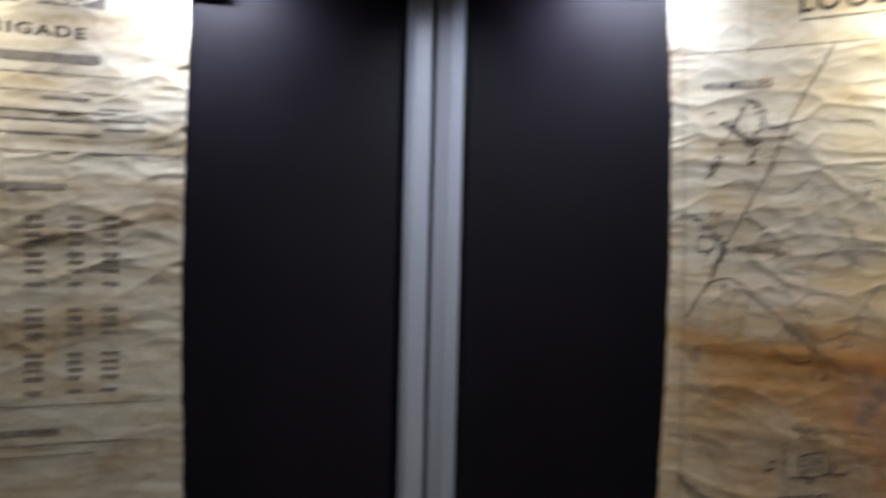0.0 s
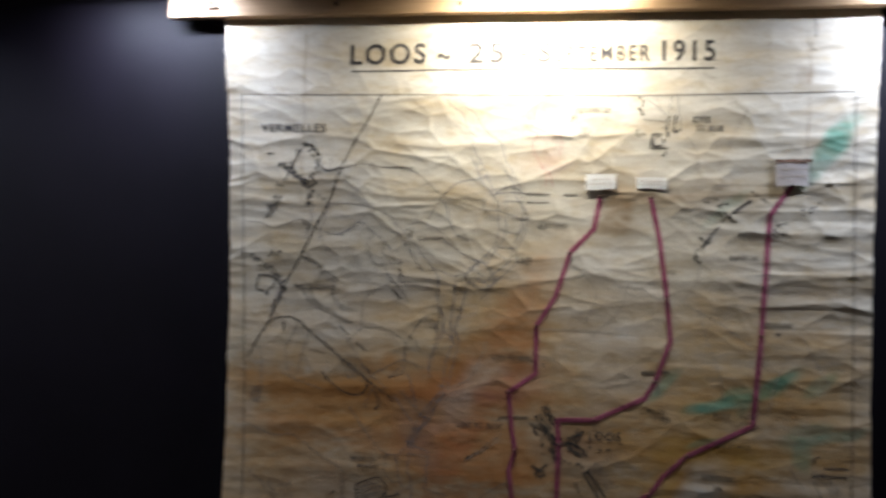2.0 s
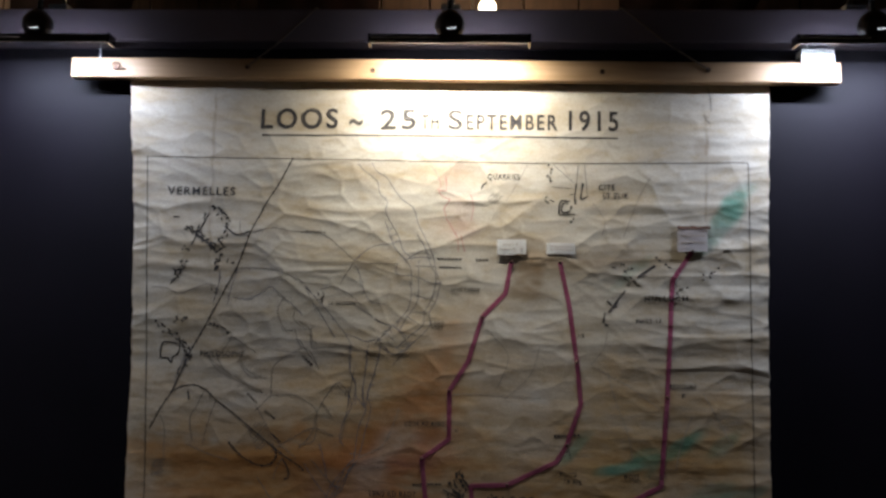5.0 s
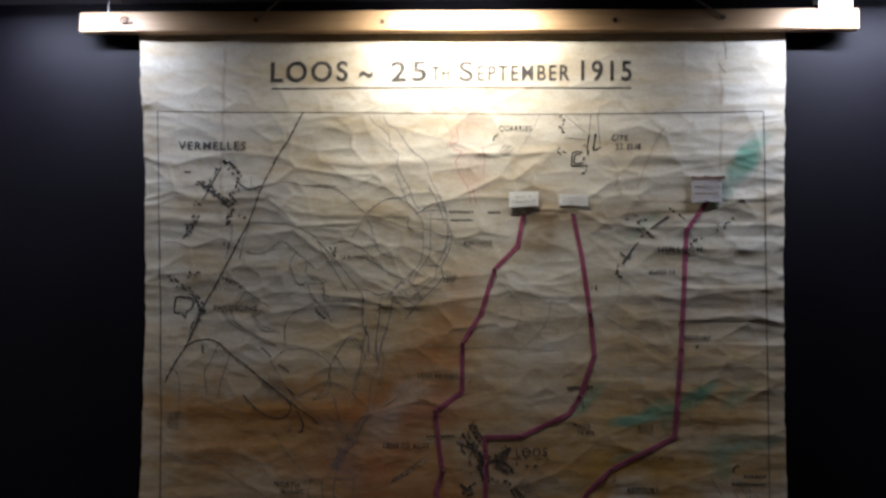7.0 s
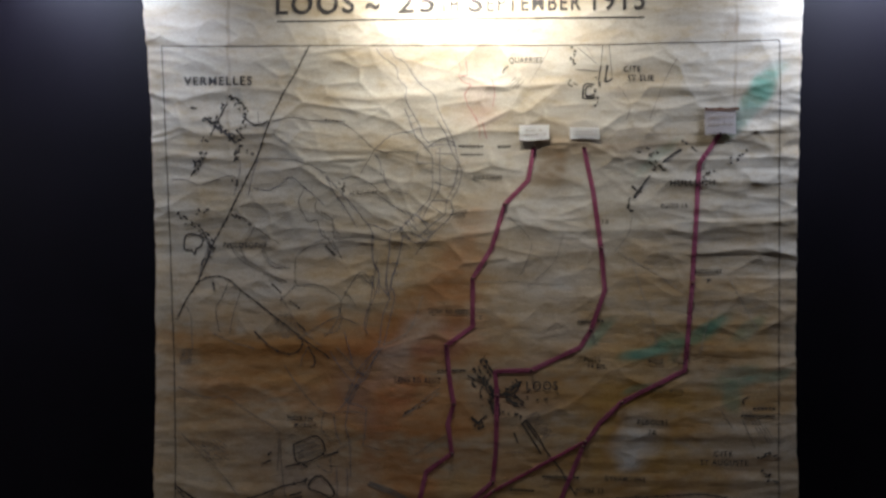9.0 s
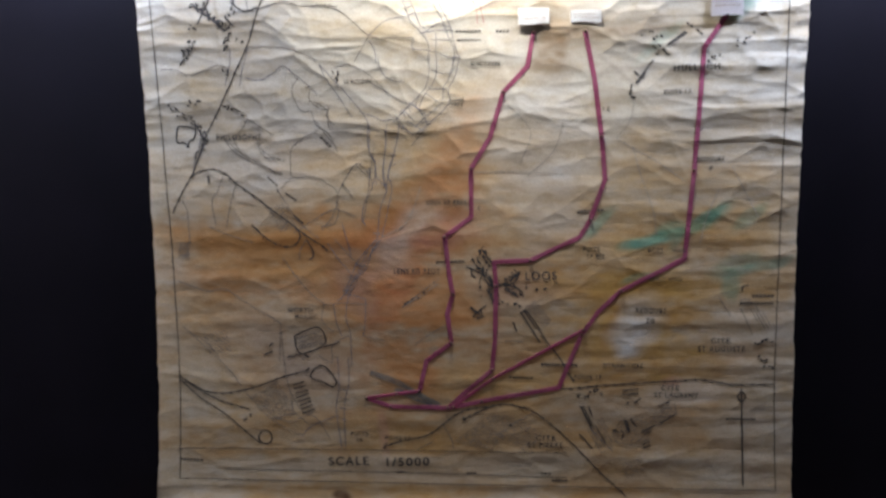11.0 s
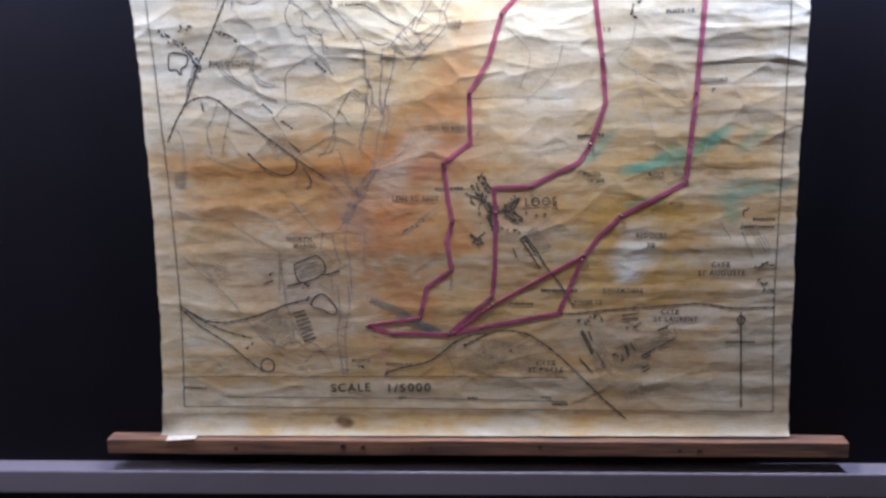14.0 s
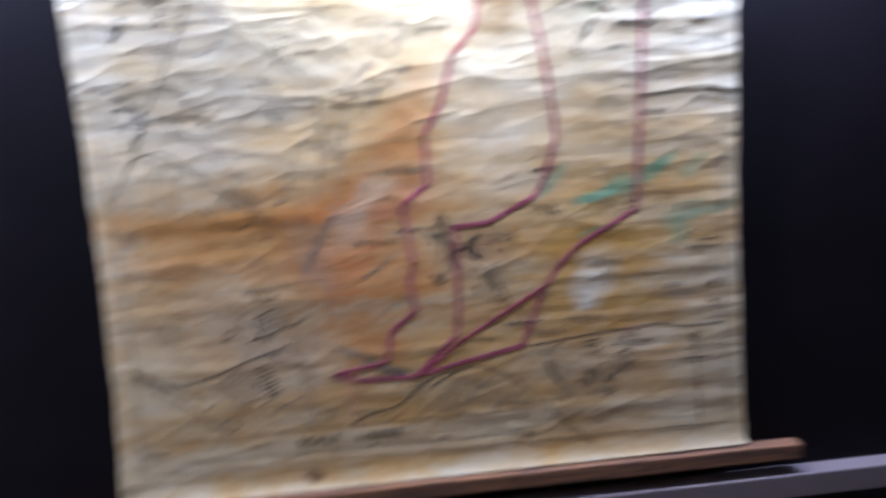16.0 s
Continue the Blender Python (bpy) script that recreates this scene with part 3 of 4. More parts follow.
part("clip_line", tube([(0.735, -0.034, 2.056), (0.735, -0.031, 2.066)], 0.0011, 6), NYLON, wall_map)

rail(-317, 1829, -331, 1802, -346, 1773, -368, 1739, -385, 1706, -401, 1673, -416, 1630, -430, 1595, -447, 1563, -471, 1516, -490, 1479, -514, 1437, -522, 1420, -539, 1379, -554, 1345, -574, 1314, -596, 1271)
rail(-554, 1345, -535, 1356, -507, 1360, -484, 1351, -462, 1331, -428, 1306, -398, 1282, -360, 1252, -326, 1226, -288, 1200, -279, 1191)
rail(-432, 1245, -410, 1223, -387, 1207, -364, 1200, -345, 1205, -335, 1220, -338, 1234)
road(-323, 1216, -336, 1192, -339, 1174)
bold(-323, 1216, -310, 1192, -311, 1178, -319, 1174)
rail(-602, 928, -572, 907, -544, 893, -511, 890, -477, 895, -431, 907, -380, 927, -334, 938)
rail(-602, 928, -569, 902, -533, 881, -496, 866, -455, 855)
rail(-602, 922, -566, 885, -530, 859, -502, 840, -479, 818, -455, 796, -435, 779)
bold(-440, 798, -429, 809, -415, 805, -412, 788, -423, 779, -437, 785, -440, 798)
bold(-325, 929, -314, 945, -297, 950, -283, 937, -270, 916, -279, 905, -299, 916, -319, 922, -325, 929)
bold(-363, 909, -338, 916)
bold(-360, 900, -335, 907)
bold(-358, 891, -330, 898)
bold(-356, 881, -328, 891)
bold(-352, 873, -326, 881)
bold(-349, 864, -324, 874)
bold(-346, 857, -322, 865)
bold(-344, 848, -317, 857)
houses(2, -407, 996, -405, 992)
houses(3, -460, 848, -465, 827)
houses(2, -334, 939, -332, 937)
bold(-355, 1014, -305, 1032, -292, 997, -344, 977, -355, 1014)
road(-349, 1008, -301, 1024)
road(-346, 1000, -298, 1014)
road(-345, 989, -295, 1005)
bold(-422, 973, -401, 981)
bold(-372, 968, -340, 976)
bold(-293, 991, -260, 1000)
houses(4, -341, 969, -326, 973)
rail(-172, 776, -139, 787, -101, 795, -72, 806, -48, 825, -23, 845, 6, 858, 38, 863, 70, 868, 95, 868, 127, 859, 120, 863, 144, 850, 174, 827, 208, 796, 238, 765, 278, 722, 303, 699, 331, 672)
rail(183, 903, 232, 905, 285, 911, 342, 915, 404, 919, 466, 923, 500, 920, 538, 914, 580, 914, 625, 915)
rail(-5, 838, 22, 851, 54, 866)
houses(2, -174, 776, -168, 776)
houses(2, -6, 839, -1, 837)
bold(111, 1065, 131, 1035, 152, 1000)
bold(121, 1071, 143, 1041, 164, 1004, 191, 969, 209, 937, 222, 918)
bold(558, 905, 568, 699)
bold(529, 841, 589, 841)
bold(558, 900, 567, 889, 559, 878, 551, 889, 558, 900)
thin(-622, 1832, -173, 1827, 222, 1823, 620, 1826)
thin(-622, 1832, -612, 1547, -606, 1347, -602, 1183, -602, 908, -614, 702)
thin(620, 1826, 621, 1549, 622, 1235, 623, 916, 634, 689)
thin(-614, 702, -150, 696, 208, 692, 634, 689)
thin(-613, 769, -220, 768, 208, 765)
thin(-516, 722, -150, 719, 208, 711)
under(-384, 1879, -9, 1879, 357, 1876)
trench(-180, 1821, -168, 1805, -141, 1784, -135, 1758, -119, 1741, -121, 1717, -105, 1688, -93, 1665, -85, 1641, -72, 1628)
trench(-151, 1821, -141, 1803, -121, 1791, -102, 1762, -86, 1744, -63, 1725, -53, 1692, -35, 1657, -23, 1630, -17, 1603, -8, 1572)
trench(-123, 1700, -111, 1669, -101, 1645, -83, 1624, -68, 1603, -66, 1572)
trench(-105, 1653, -140, 1649, -159, 1640, -183, 1618)
road(-297, 1675, -250, 1671, -212, 1643, -183, 1618, -144, 1612, -95, 1612)
road(-183, 1618, -214, 1568)
trench(-183, 1608, -173, 1591, -171, 1566)
trench(-95, 1612, -97, 1591, -62, 1587, -27, 1574, -6, 1572)
trench(-72, 1624, -47, 1638, -35, 1634, -21, 1630)
trench(-83, 1620, -47, 1626, -18, 1624)
trench(-62, 1608, -18, 1607)
trench(-52, 1620, -52, 1566)
trench(-55, 1672, -39, 1645, -27, 1610, -17, 1591, -17, 1566)
trench(-117, 1682, -105, 1686)
trench(-109, 1669, -95, 1674)
trench(-105, 1655, -91, 1661)
trench(-70, 1577, -66, 1554, -73, 1519, -92, 1496, -116, 1473, -139, 1449)
trench(-52, 1577, -54, 1535, -77, 1500, -88, 1477)
trench(-62, 1550, -27, 1541, -15, 1558)
trench(-65, 1513, -27, 1513)
trench(-15, 1577, -27, 1535, -38, 1515, -40, 1492)
trench(-6, 1577, -15, 1539, -29, 1512, -27, 1488, -46, 1465, -73, 1442, -98, 1426, -127, 1443)
trench(-40, 1488, -57, 1473, -77, 1457, -96, 1438)
trench(-108, 1488, -88, 1473, -71, 1446)
trench(-139, 1457, -158, 1453, -178, 1461, -201, 1468)
trench(-182, 1527, -155, 1511, -127, 1492, -108, 1486)
trench(-167, 1577, -163, 1554, -147, 1534, -116, 1527)
trench(-135, 1465, -127, 1453)
trench(-123, 1473, -116, 1461)
trench(-112, 1482, -104, 1469)
trench(-127, 1443, -133, 1414, -140, 1383, -150, 1360, -155, 1323)
trench(-156, 1436, -154, 1410, -160, 1376, -163, 1345, -159, 1323)
trench(-191, 1441, -191, 1410, -187, 1387, -177, 1368, -177, 1325)
trench(-284, 1565, -272, 1538, -248, 1503, -221, 1460)
trench(-284, 1565, -256, 1534, -225, 1499, -193, 1457, -189, 1437)
road(-295, 1491, -272, 1476, -268, 1456, -256, 1445)
road(-253, 1557, -229, 1563, -202, 1554, -167, 1527)
road(-268, 1437, -224, 1439, -185, 1435, -131, 1432)
road(-272, 1472, -268, 1437)
road(-295, 1456, -271, 1421, -254, 1400)
road(-220, 1365, -247, 1325)
road(-216, 1364, -193, 1342)
road(-603, 1559, -575, 1559, -547, 1547, -519, 1555, -491, 1566, -471, 1563)
trench(-435, 1541, -404, 1536, -376, 1549, -356, 1563, -333, 1545, -305, 1522, -289, 1505)
road(-424, 1600, -369, 1600, -333, 1592, -305, 1581, -286, 1571)
road(-325, 1542, -340, 1514, -324, 1475, -305, 1475)
road(-305, 1514, -305, 1495, -281, 1476, -265, 1480)
road(-303, 1475, -293, 1444, -271, 1431, -253, 1394)
road(-291, 1435, -320, 1421, -347, 1397, -349, 1345)
road(-474, 1488, -447, 1475, -433, 1463, -442, 1444, -452, 1432, -462, 1416, -446, 1389)
road(-486, 1428, -470, 1401, -446, 1383, -402, 1362, -366, 1347)
road(-431, 1459, -383, 1428)
road(-418, 1413, -398, 1381, -359, 1376)
trench(-462, 1600, -463, 1569, -475, 1526)
trench(-424, 1600, -436, 1565, -445, 1526)
road(-347, 1341, -304, 1342, -277, 1330, -255, 1308, -265, 1266, -290, 1235)
road(-255, 1308, -217, 1367, -191, 1346, -184, 1323)
road(-243, 1327, -224, 1300)
road(-349, 1341, -380, 1311)
trench(-187, 1447, -188, 1391, -177, 1364, -184, 1323, -201, 1288, -207, 1257, -199, 1242)
road(-488, 1347, -503, 1313, -514, 1294, -508, 1246)
road(-462, 1331, -478, 1281, -486, 1242)
road(-576, 1298, -566, 1275, -565, 1239, -564, 1208)
road(-380, 1320, -362, 1291, -337, 1252, -295, 1216)
bold(-348, 1266, -327, 1248)
bold(-520, 1348, -517, 1330)
trench(-530, 1417, -542, 1387, -549, 1356)
trench(-522, 1413, -535, 1383)
trench(-152, 1446, -157, 1398, -161, 1353, -155, 1314)
trench(-129, 1446, -130, 1423, -143, 1375, -152, 1341, -145, 1318, -156, 1268, -168, 1218)
trench(-155, 1314, -170, 1276, -175, 1234, -180, 1198)
trench(-190, 1361, -191, 1323)
road(-103, 1404, -68, 1444)
trench(-170, 1214, -189, 1186, -202, 1155, -227, 1131, -244, 1103)
trench(-180, 1214, -217, 1171, -234, 1135, -248, 1107)
trench(-240, 1095, -246, 1054, -238, 1018, -237, 949)
trench(-204, 1091, -207, 1038, -212, 1013)
trench(-271, 1079, -265, 1038, -256, 1014)
trench(-244, 1103, -204, 1091)
road(-129, 1074, -85, 1109, -53, 1133)
road(-104, 996, -63, 1024, -39, 1036)
trench(-266, 968, -265, 905, -272, 858, -263, 772)
trench(-244, 967, -244, 917, -255, 862, -255, 772)
road(-264, 1215, -226, 1171, -203, 1159)
road(-373, 1177, -336, 1124, -306, 1092, -290, 1083)
trench(-180, 1202, -207, 1159, -228, 1119, -241, 1095)
trench(-198, 1190, -224, 1139, -249, 1099, -262, 1087)
road(-594, 1131, -539, 1110, -498, 1112, -471, 1097, -436, 1073, -405, 1056, -381, 1039)
road(-384, 1035, -388, 960)
road(-567, 1016, -540, 999, -517, 970)
road(-290, 1083, -296, 1047, -273, 1022)
road(-465, 895, -438, 861, -411, 835, -371, 809, -346, 801)
road(-411, 835, -360, 846, -332, 826, -287, 826)
road(-366, 882, -364, 848)
road(-48, 823, -32, 793, -28, 772)
road(-102, 770, -69, 789)
redline(-32, 1818, -17, 1800, -9, 1777, -12, 1762, -1, 1750, 11, 1746, -1, 1727, 3, 1711)
redline(1, 1796, 3, 1765, -16, 1767)
redline(3, 1707, 15, 1688, 27, 1665, 29, 1638)
redline(34, 1672, 42, 1638)
redline(53, 1757, 59, 1730, 55, 1703)
houses(20, -536, 1686, -472, 1642)
houses(8, -499, 1716, -510, 1673)
houses(8, -481, 1732, -447, 1693)
houses(9, -447, 1693, -464, 1626)
houses(5, -468, 1622, -470, 1594)
houses(4, -544, 1642, -526, 1640)
houses(6, -535, 1616, -557, 1590)
houses(3, -446, 1620, -440, 1606)
houses(2, -564, 1709, -550, 1708)
bold(-536, 1686, -472, 1640)
bold(-528, 1677, -504, 1673)
bold(-456, 1687, -429, 1669, -403, 1676)
road(-401, 1673, -354, 1684, -314, 1677, -283, 1678)
bold(-534, 1686, -473, 1636)
bold(-488, 1715, -523, 1647)
houses(12, -534, 1616, -559, 1566)
houses(12, -463, 1665, -469, 1593)
houses(8, -484, 1731, -447, 1693)
road(-424, 1697, -420, 1672, -399, 1668)
houses(9, -532, 1690, -470, 1633)
houses(16, -594, 1486, -538, 1451)
houses(20, -538, 1451, -517, 1416)
houses(8, -521, 1420, -541, 1380)
houses(4, -555, 1572, -547, 1600)
houses(3, -475, 1561, -471, 1545)
houses(6, -482, 1490, -439, 1469)
houses(4, -556, 1488, -528, 1495)
bold(-579, 1435, -572, 1447, -542, 1441, -545, 1422, -555, 1416, -557, 1404, -565, 1414, -579, 1415, -579, 1435)
houses(26, 19, 1176, 57, 1116)
houses(10, 34, 1199, 53, 1159)
houses(30, 45, 1136, 64, 1076)
houses(14, 80, 1126, 108, 1151)
houses(14, 76, 1120, 119, 1099)
houses(10, 13, 1076, 37, 1056)
houses(3, 96, 1084, 119, 1059)
bold(69, 1120, 96, 1117, 115, 1105)
bold(80, 1112, 108, 1095)
houses(5, -129, 1074, -81, 1109)
bold(97, 1043, 105, 1023)
bold(335, 1518, 369, 1562)
bold(338, 1516, 354, 1539)
bold(393, 1587, 431, 1612)
houses(8, 363, 1600, 389, 1574)
houses(5, 333, 1543, 355, 1528)
houses(4, 327, 1490, 333, 1516)
houses(4, 468, 1561, 498, 1564)
houses(6, 521, 1585, 558, 1612)
houses(5, 345, 1614, 387, 1603)
bold(395, 1591, 428, 1614)
houses(4, 425, 1630, 462, 1603)
houses(3, 371, 1578, 401, 1574)
houses(5, -256, 1553, -242, 1534)
bold(76, 1767, 78, 1776, 86, 1781)
road(88, 1747, 101, 1759)
road(91, 1742, 109, 1759)
road(95, 1736, 114, 1759)
road(101, 1736, 119, 1754)
bold(271, 1781, 266, 1751)
bold(285, 1781, 279, 1749, 294, 1755)
houses(7, 264, 1764, 260, 1695)
bold(258, 1744, 239, 1744, 235, 1726, 237, 1716, 260, 1717)
bold(254, 1739, 243, 1739, 241, 1721, 258, 1723)
houses(6, 216, 1822, 214, 1780)
road(220, 1774, 265, 1770)
road(223, 1820, 265, 1783)
bold(206, 1751, 212, 1753)
bold(205, 1747, 214, 1739)
bold(216, 1747, 224, 1742)
bold(234, 868, 259, 817)
bold(239, 868, 264, 817)
bold(251, 866, 259, 845)
bold(269, 819, 287, 788)
bold(325, 837, 333, 811)
bold(329, 837, 336, 812)
bold(337, 840, 349, 822)
bold(359, 811, 388, 827)
bold(364, 806, 379, 813)
bold(362, 784, 377, 792)
bold(363, 776, 379, 784)
bold(392, 867, 415, 877)
bold(397, 831, 428, 850)
road(425, 873, 431, 850)
road(416, 865, 397, 858)
road(306, 801, 311, 788, 348, 783)
bold(233, 806, 247, 791, 260, 775)
road(257, 817, 302, 770)
houses(8, 227, 884, 280, 899)
houses(5, 301, 822, 325, 806)
houses(3, 324, 873, 362, 881)
bold(319, 900, 352, 904)
bold(319, 891, 352, 894)
houses(8, 581, 994, 619, 1008)
houses(8, 587, 971, 619, 944)
bold(564, 1120, 552, 1113, 554, 1105)
road(552, 1071, 576, 1017)
road(507, 1094, 531, 1058)
rule(94, 827, 143, 853)
houses(2, 88, 821, 90, 820)
grey(-199, 936, -147, 917, -99, 891, -55, 866)
grey(-147, 900, -107, 883, -71, 868)
letters("LOOS", -386, 1894, -225, 1895, 43)
letters("~", -201, 1900, -173, 1899, 16)
letters("25", -136, 1893, -62, 1894, 43)
letters("TH", -51, 1893, -14, 1894, 32)
letters("S", 5, 1894, 35, 1893, 42)
letters("EPTEMBER", 43, 1893, 232, 1893, 33)
letters("1915", 255, 1893, 357, 1892, 42)
letters("VERMELLES", -578, 1752, -436, 1751, 18)
letters("QUARRIES", 88, 1788, 154, 1788, 12)
letters("CITE", 316, 1768, 349, 1768, 12)
letters("ST ELIE", 324, 1750, 375, 1750, 12)
letters("PHILOSOPHE", -498, 1418, -407, 1418, 12)
letters("LOOS", 122, 1130, 185, 1131, 18)
letters("HULLUCH", 408, 1540, 495, 1542, 12)
letters("NORTH", -366, 1064, -315, 1063, 10)
letters("MAROC", -352, 1051, -305, 1050, 9)
letters("SCALE", -292, 734, -207, 735, 19)
letters("1/5000", -169, 733, -79, 735, 19)
letters("CITE", 144, 792, 184, 792, 11)
letters("ST PIERRE", 127, 777, 199, 777, 11)
letters("CITE", 398, 901, 434, 901, 11)
letters("ST LAURENT", 384, 886, 472, 885, 11)
letters("CITE", 495, 1000, 532, 1000, 11)
letters("ST AUGUSTE", 469, 982, 562, 982, 12)
letters("REDOUBT", 344, 1062, 405, 1061, 11)
letters("70", 365, 1042, 381, 1042, 10)
letters("DYNAMITIERE", 280, 948, 360, 947, 10)
letters("LE RUTOIRE", -235, 1526, -180, 1527, 8)
letters("LONE", -25, 1488, 2, 1488, 7)
letters("TREE", -25, 1479, -1, 1479, 7)
letters("PUITS", 237, 1188, 270, 1188, 10)
letters("14 BIS", 246, 1175, 279, 1174, 9)
letters("BOIS", 365, 1186, 395, 1186, 9)
letters("HUGO", 414, 1186, 440, 1185, 8)
letters("FOSSE 12", 222, 923, 277, 923, 10)
letters("PUITS", -243, 800, -206, 800, 8)
letters("16", -231, 787, -219, 787, 8)
letters("PUITS 11", -171, 791, -120, 791, 8)
letters("BOIS CARRE", 16, 1556, 73, 1556, 8)
letters("CHALET WOOD", 370, 1127, 435, 1126, 8)
bar(-14, 1620, 38, 1620, 5)
bar(65, 1619, 92, 1619, 5)
bar(-10, 1603, 37, 1603, 5)
bar(225, 1265, 278, 1268, 6)
bar(572, 1094, 617, 1094, 6)
bar(549, 1079, 616, 1078, 6)
letters("LENS RD REDT", -145, 1144, -51, 1143, 11)
letters("LOOS RD REDT", -75, 1285, 5, 1284, 9)
letters("PUITS 13", 390, 1496, 441, 1497, 9)
bar(-58, 1165, 1, 1167, 5)
bar(89, 924, 139, 922, 6)
bar(154, 951, 229, 950, 7)
bar(-148, 718, -130, 718, 5)
bar(-1, 717, 22, 717, 5)
bar(177, 702, 211, 702, 6)
bar(154, 718, 177, 718, 4)
bar(-611, 743, -561, 739, 6)
bar(-398, 1342, -376, 1322, 4)
bar(-361, 1308, -338, 1291, 4)
bar(-286, 1419, -265, 1398, 6)
bar(-285, 1677, -243, 1673, 3)
letters("12", 273, 1466, 286, 1466, 8)
letters("REDOUBT", 457, 1366, 510, 1366, 9)
letters("F", 481, 1347, 488, 1347, 9)
letters("C", 27, 1273, 33, 1273, 8)
road(-180, 1398, -189, 1342, -195, 1302, -204, 1254)
road(-347, 1229, -304, 1256, -261, 1276, -221, 1261)
road(-260, 1296, -254, 1276, -263, 1249, -291, 1242)
trench(-279, 1207, -256, 1172, -233, 1144)
trench(-249, 1248, -237, 1207, -232, 1179)
road(-293, 1080, -243, 1083, -201, 1079)
road(-522, 1243, -481, 1225, -433, 1210)
road(-486, 1425, -454, 1395, -407, 1368, -367, 1349)
road(-417, 1420, -399, 1390, -369, 1379)
trench(-120, 1475, -97, 1452)
trench(-103, 1487, -74, 1464)
trench(-111, 1452, -81, 1432)
trench(-131, 1453, -111, 1436)
trench(-76, 1506, -50, 1489)
trench(-84, 1445, -67, 1451)
trench(-89, 1497, -96, 1478)
trench(-145, 1420, -132, 1420)
trench(-150, 1388, -135, 1384)
trench(-148, 1364, -137, 1366)
trench(-150, 1334, -143, 1333)
trench(-153, 1314, -176, 1342)
trench(-170, 1226, -186, 1227)
trench(-175, 1206, -191, 1192)
trench(-208, 1157, -225, 1165)
trench(-223, 1136, -241, 1137)
trench(-235, 1108, -251, 1109)
road(-588, 1034, -551, 996, -504, 951, -471, 906)
road(-382, 1024, -379, 965, -369, 898, -343, 852, -314, 837, -287, 791)
road(-402, 837, -366, 830, -321, 852)
road(-306, 972, -278, 957, -276, 994, -240, 1015)
trench(-264, 901, -247, 897)
trench(-265, 882, -248, 878)
trench(-266, 860, -249, 856)
trench(-267, 837, -250, 833)
trench(-269, 814, -251, 810)
trench(-270, 787, -253, 783)
trench(-346, 799, -322, 822, -285, 837, -267, 844)
faint(299, 1412, 324, 1443, 333, 1480)
faint(299, 1412, 345, 1385, 371, 1372, 436, 1326)
faint(332, 1398, 346, 1347, 374, 1268, 381, 1222)
faint(87, 1480, 132, 1428, 112, 1365)
faint(125, 1339, 177, 1389, 196, 1446)
faint(524, 1356, 552, 1304, 581, 1251)
faint(501, 1311, 478, 1253, 467, 1201)
faint(20, 1348, 99, 1349, 197, 1342)
faint(171, 1821, 147, 1777, 127, 1745)
faint(422, 1796, 398, 1752, 367, 1673)
faint(304, 1741, 328, 1705, 322, 1673)
faint(242, 1821, 257, 1793)
bold(283, 1783, 281, 1749, 293, 1755)
road(275, 1825, 271, 1783)
road(287, 1825, 293, 1757)
faint(-87, 1320, -116, 1250, -166, 1220)
faint(-55, 1123, -87, 1100, -126, 1077)
road(-210, 1014, -164, 1002)
road(80, 1003, 119, 1003)
hatch(-458, 883, -397, 917, -354, 849, -399, 830, 30, 5)
hatch(-354, 1013, -303, 1030, -291, 997, -345, 983, 14, 6)
hatch(-549, 1019, -497, 1029, -490, 981, -535, 974, -35, 7)
hatch(-33, 787, 53, 850, 102, 839, 52, 768, 38, 5)
hatch(59, 802, 109, 839, 165, 802, 122, 768, -35, 6)
hatch(297, 801, 317, 845, 385, 845, 373, 786, 25, 6)
hatch(248, 816, 282, 845, 304, 779, 277, 764, -60, 6)
hatch(378, 845, 412, 874, 430, 852, 393, 823, 25, 5)
hatch(319, 742, 360, 756, 378, 734, 333, 711, -30, 6)
hatch(-400, 1279, -364, 1292, -340, 1243, -375, 1230, 50, 6)
hatch(-586, 1209, -564, 1212, -567, 1174, -592, 1178, 40, 4)
hatch(120, 1077, 144, 1090, 178, 1041, 158, 1031, -52, 5)
hatch(547, 1092, 570, 1091, 619, 1036, 600, 1025, -60, 6)
wash(TAN, 0.7, 0, 1058, 598, 288, 0)
wash(TAN, 0.5, -5, 1279, 552, 150, 0)
wash(TAN, 0.75, 40, 820, 640, 150, 0)
wash(OCHRE, 0.42, 60, 720, 640, 80, 0)
wash(OCHRE, 0.45, -444, 1215, 195, 57, 0)
wash(OCHRE, 0.4, -466, 1075, 138, 69, 0)
wash(OCHRE, 0.35, -294, 1213, 150, 69, 20)
wash(OCHRE, 0.35, -508, 843, 138, 57, 0)
wash(OCHRE, 0.6, -138, 1071, 150, 138, 40)
wash(OCHRE, 0.45, -62, 1321, 172, 63, 55)
wash(ORANGE, 0.22, -16, 1397, 126, 41, 58)
wash(ORANGE, 0.25, -91, 1288, 103, 63, 45)
wash(ORANGE, 0.5, -120, 1106, 115, 86, 60)
wash(ORANGE, 0.45, -191, 1211, 92, 57, 60)
wash(ORANGE, 0.4, -95, 964, 126, 46, 60)
wash(ORANGE, 0.45, -330, 1219, 218, 46, 0)
wash(ORANGE, 0.45, -121, 1186, 150, 80, 50)
wash(OCHRE, 0.5, -436, 1184, 172, 69, 0)
wash(ORANGE, 0.35, 177, 1119, 138, 34, 0)
wash(ORANGE, 0.36, -130, 1165, 160, 95, 52)
wash(ORANGE, 0.22, -40, 1345, 120, 50, 57)
wash(ORANGE, 0.45, -120, 985, 130, 80, 30)
wash(ORANGE, 0.2, -420, 1195, 180, 30, -4)
wash(ORANGE, 0.3, -400, 1120, 170, 26, -6)
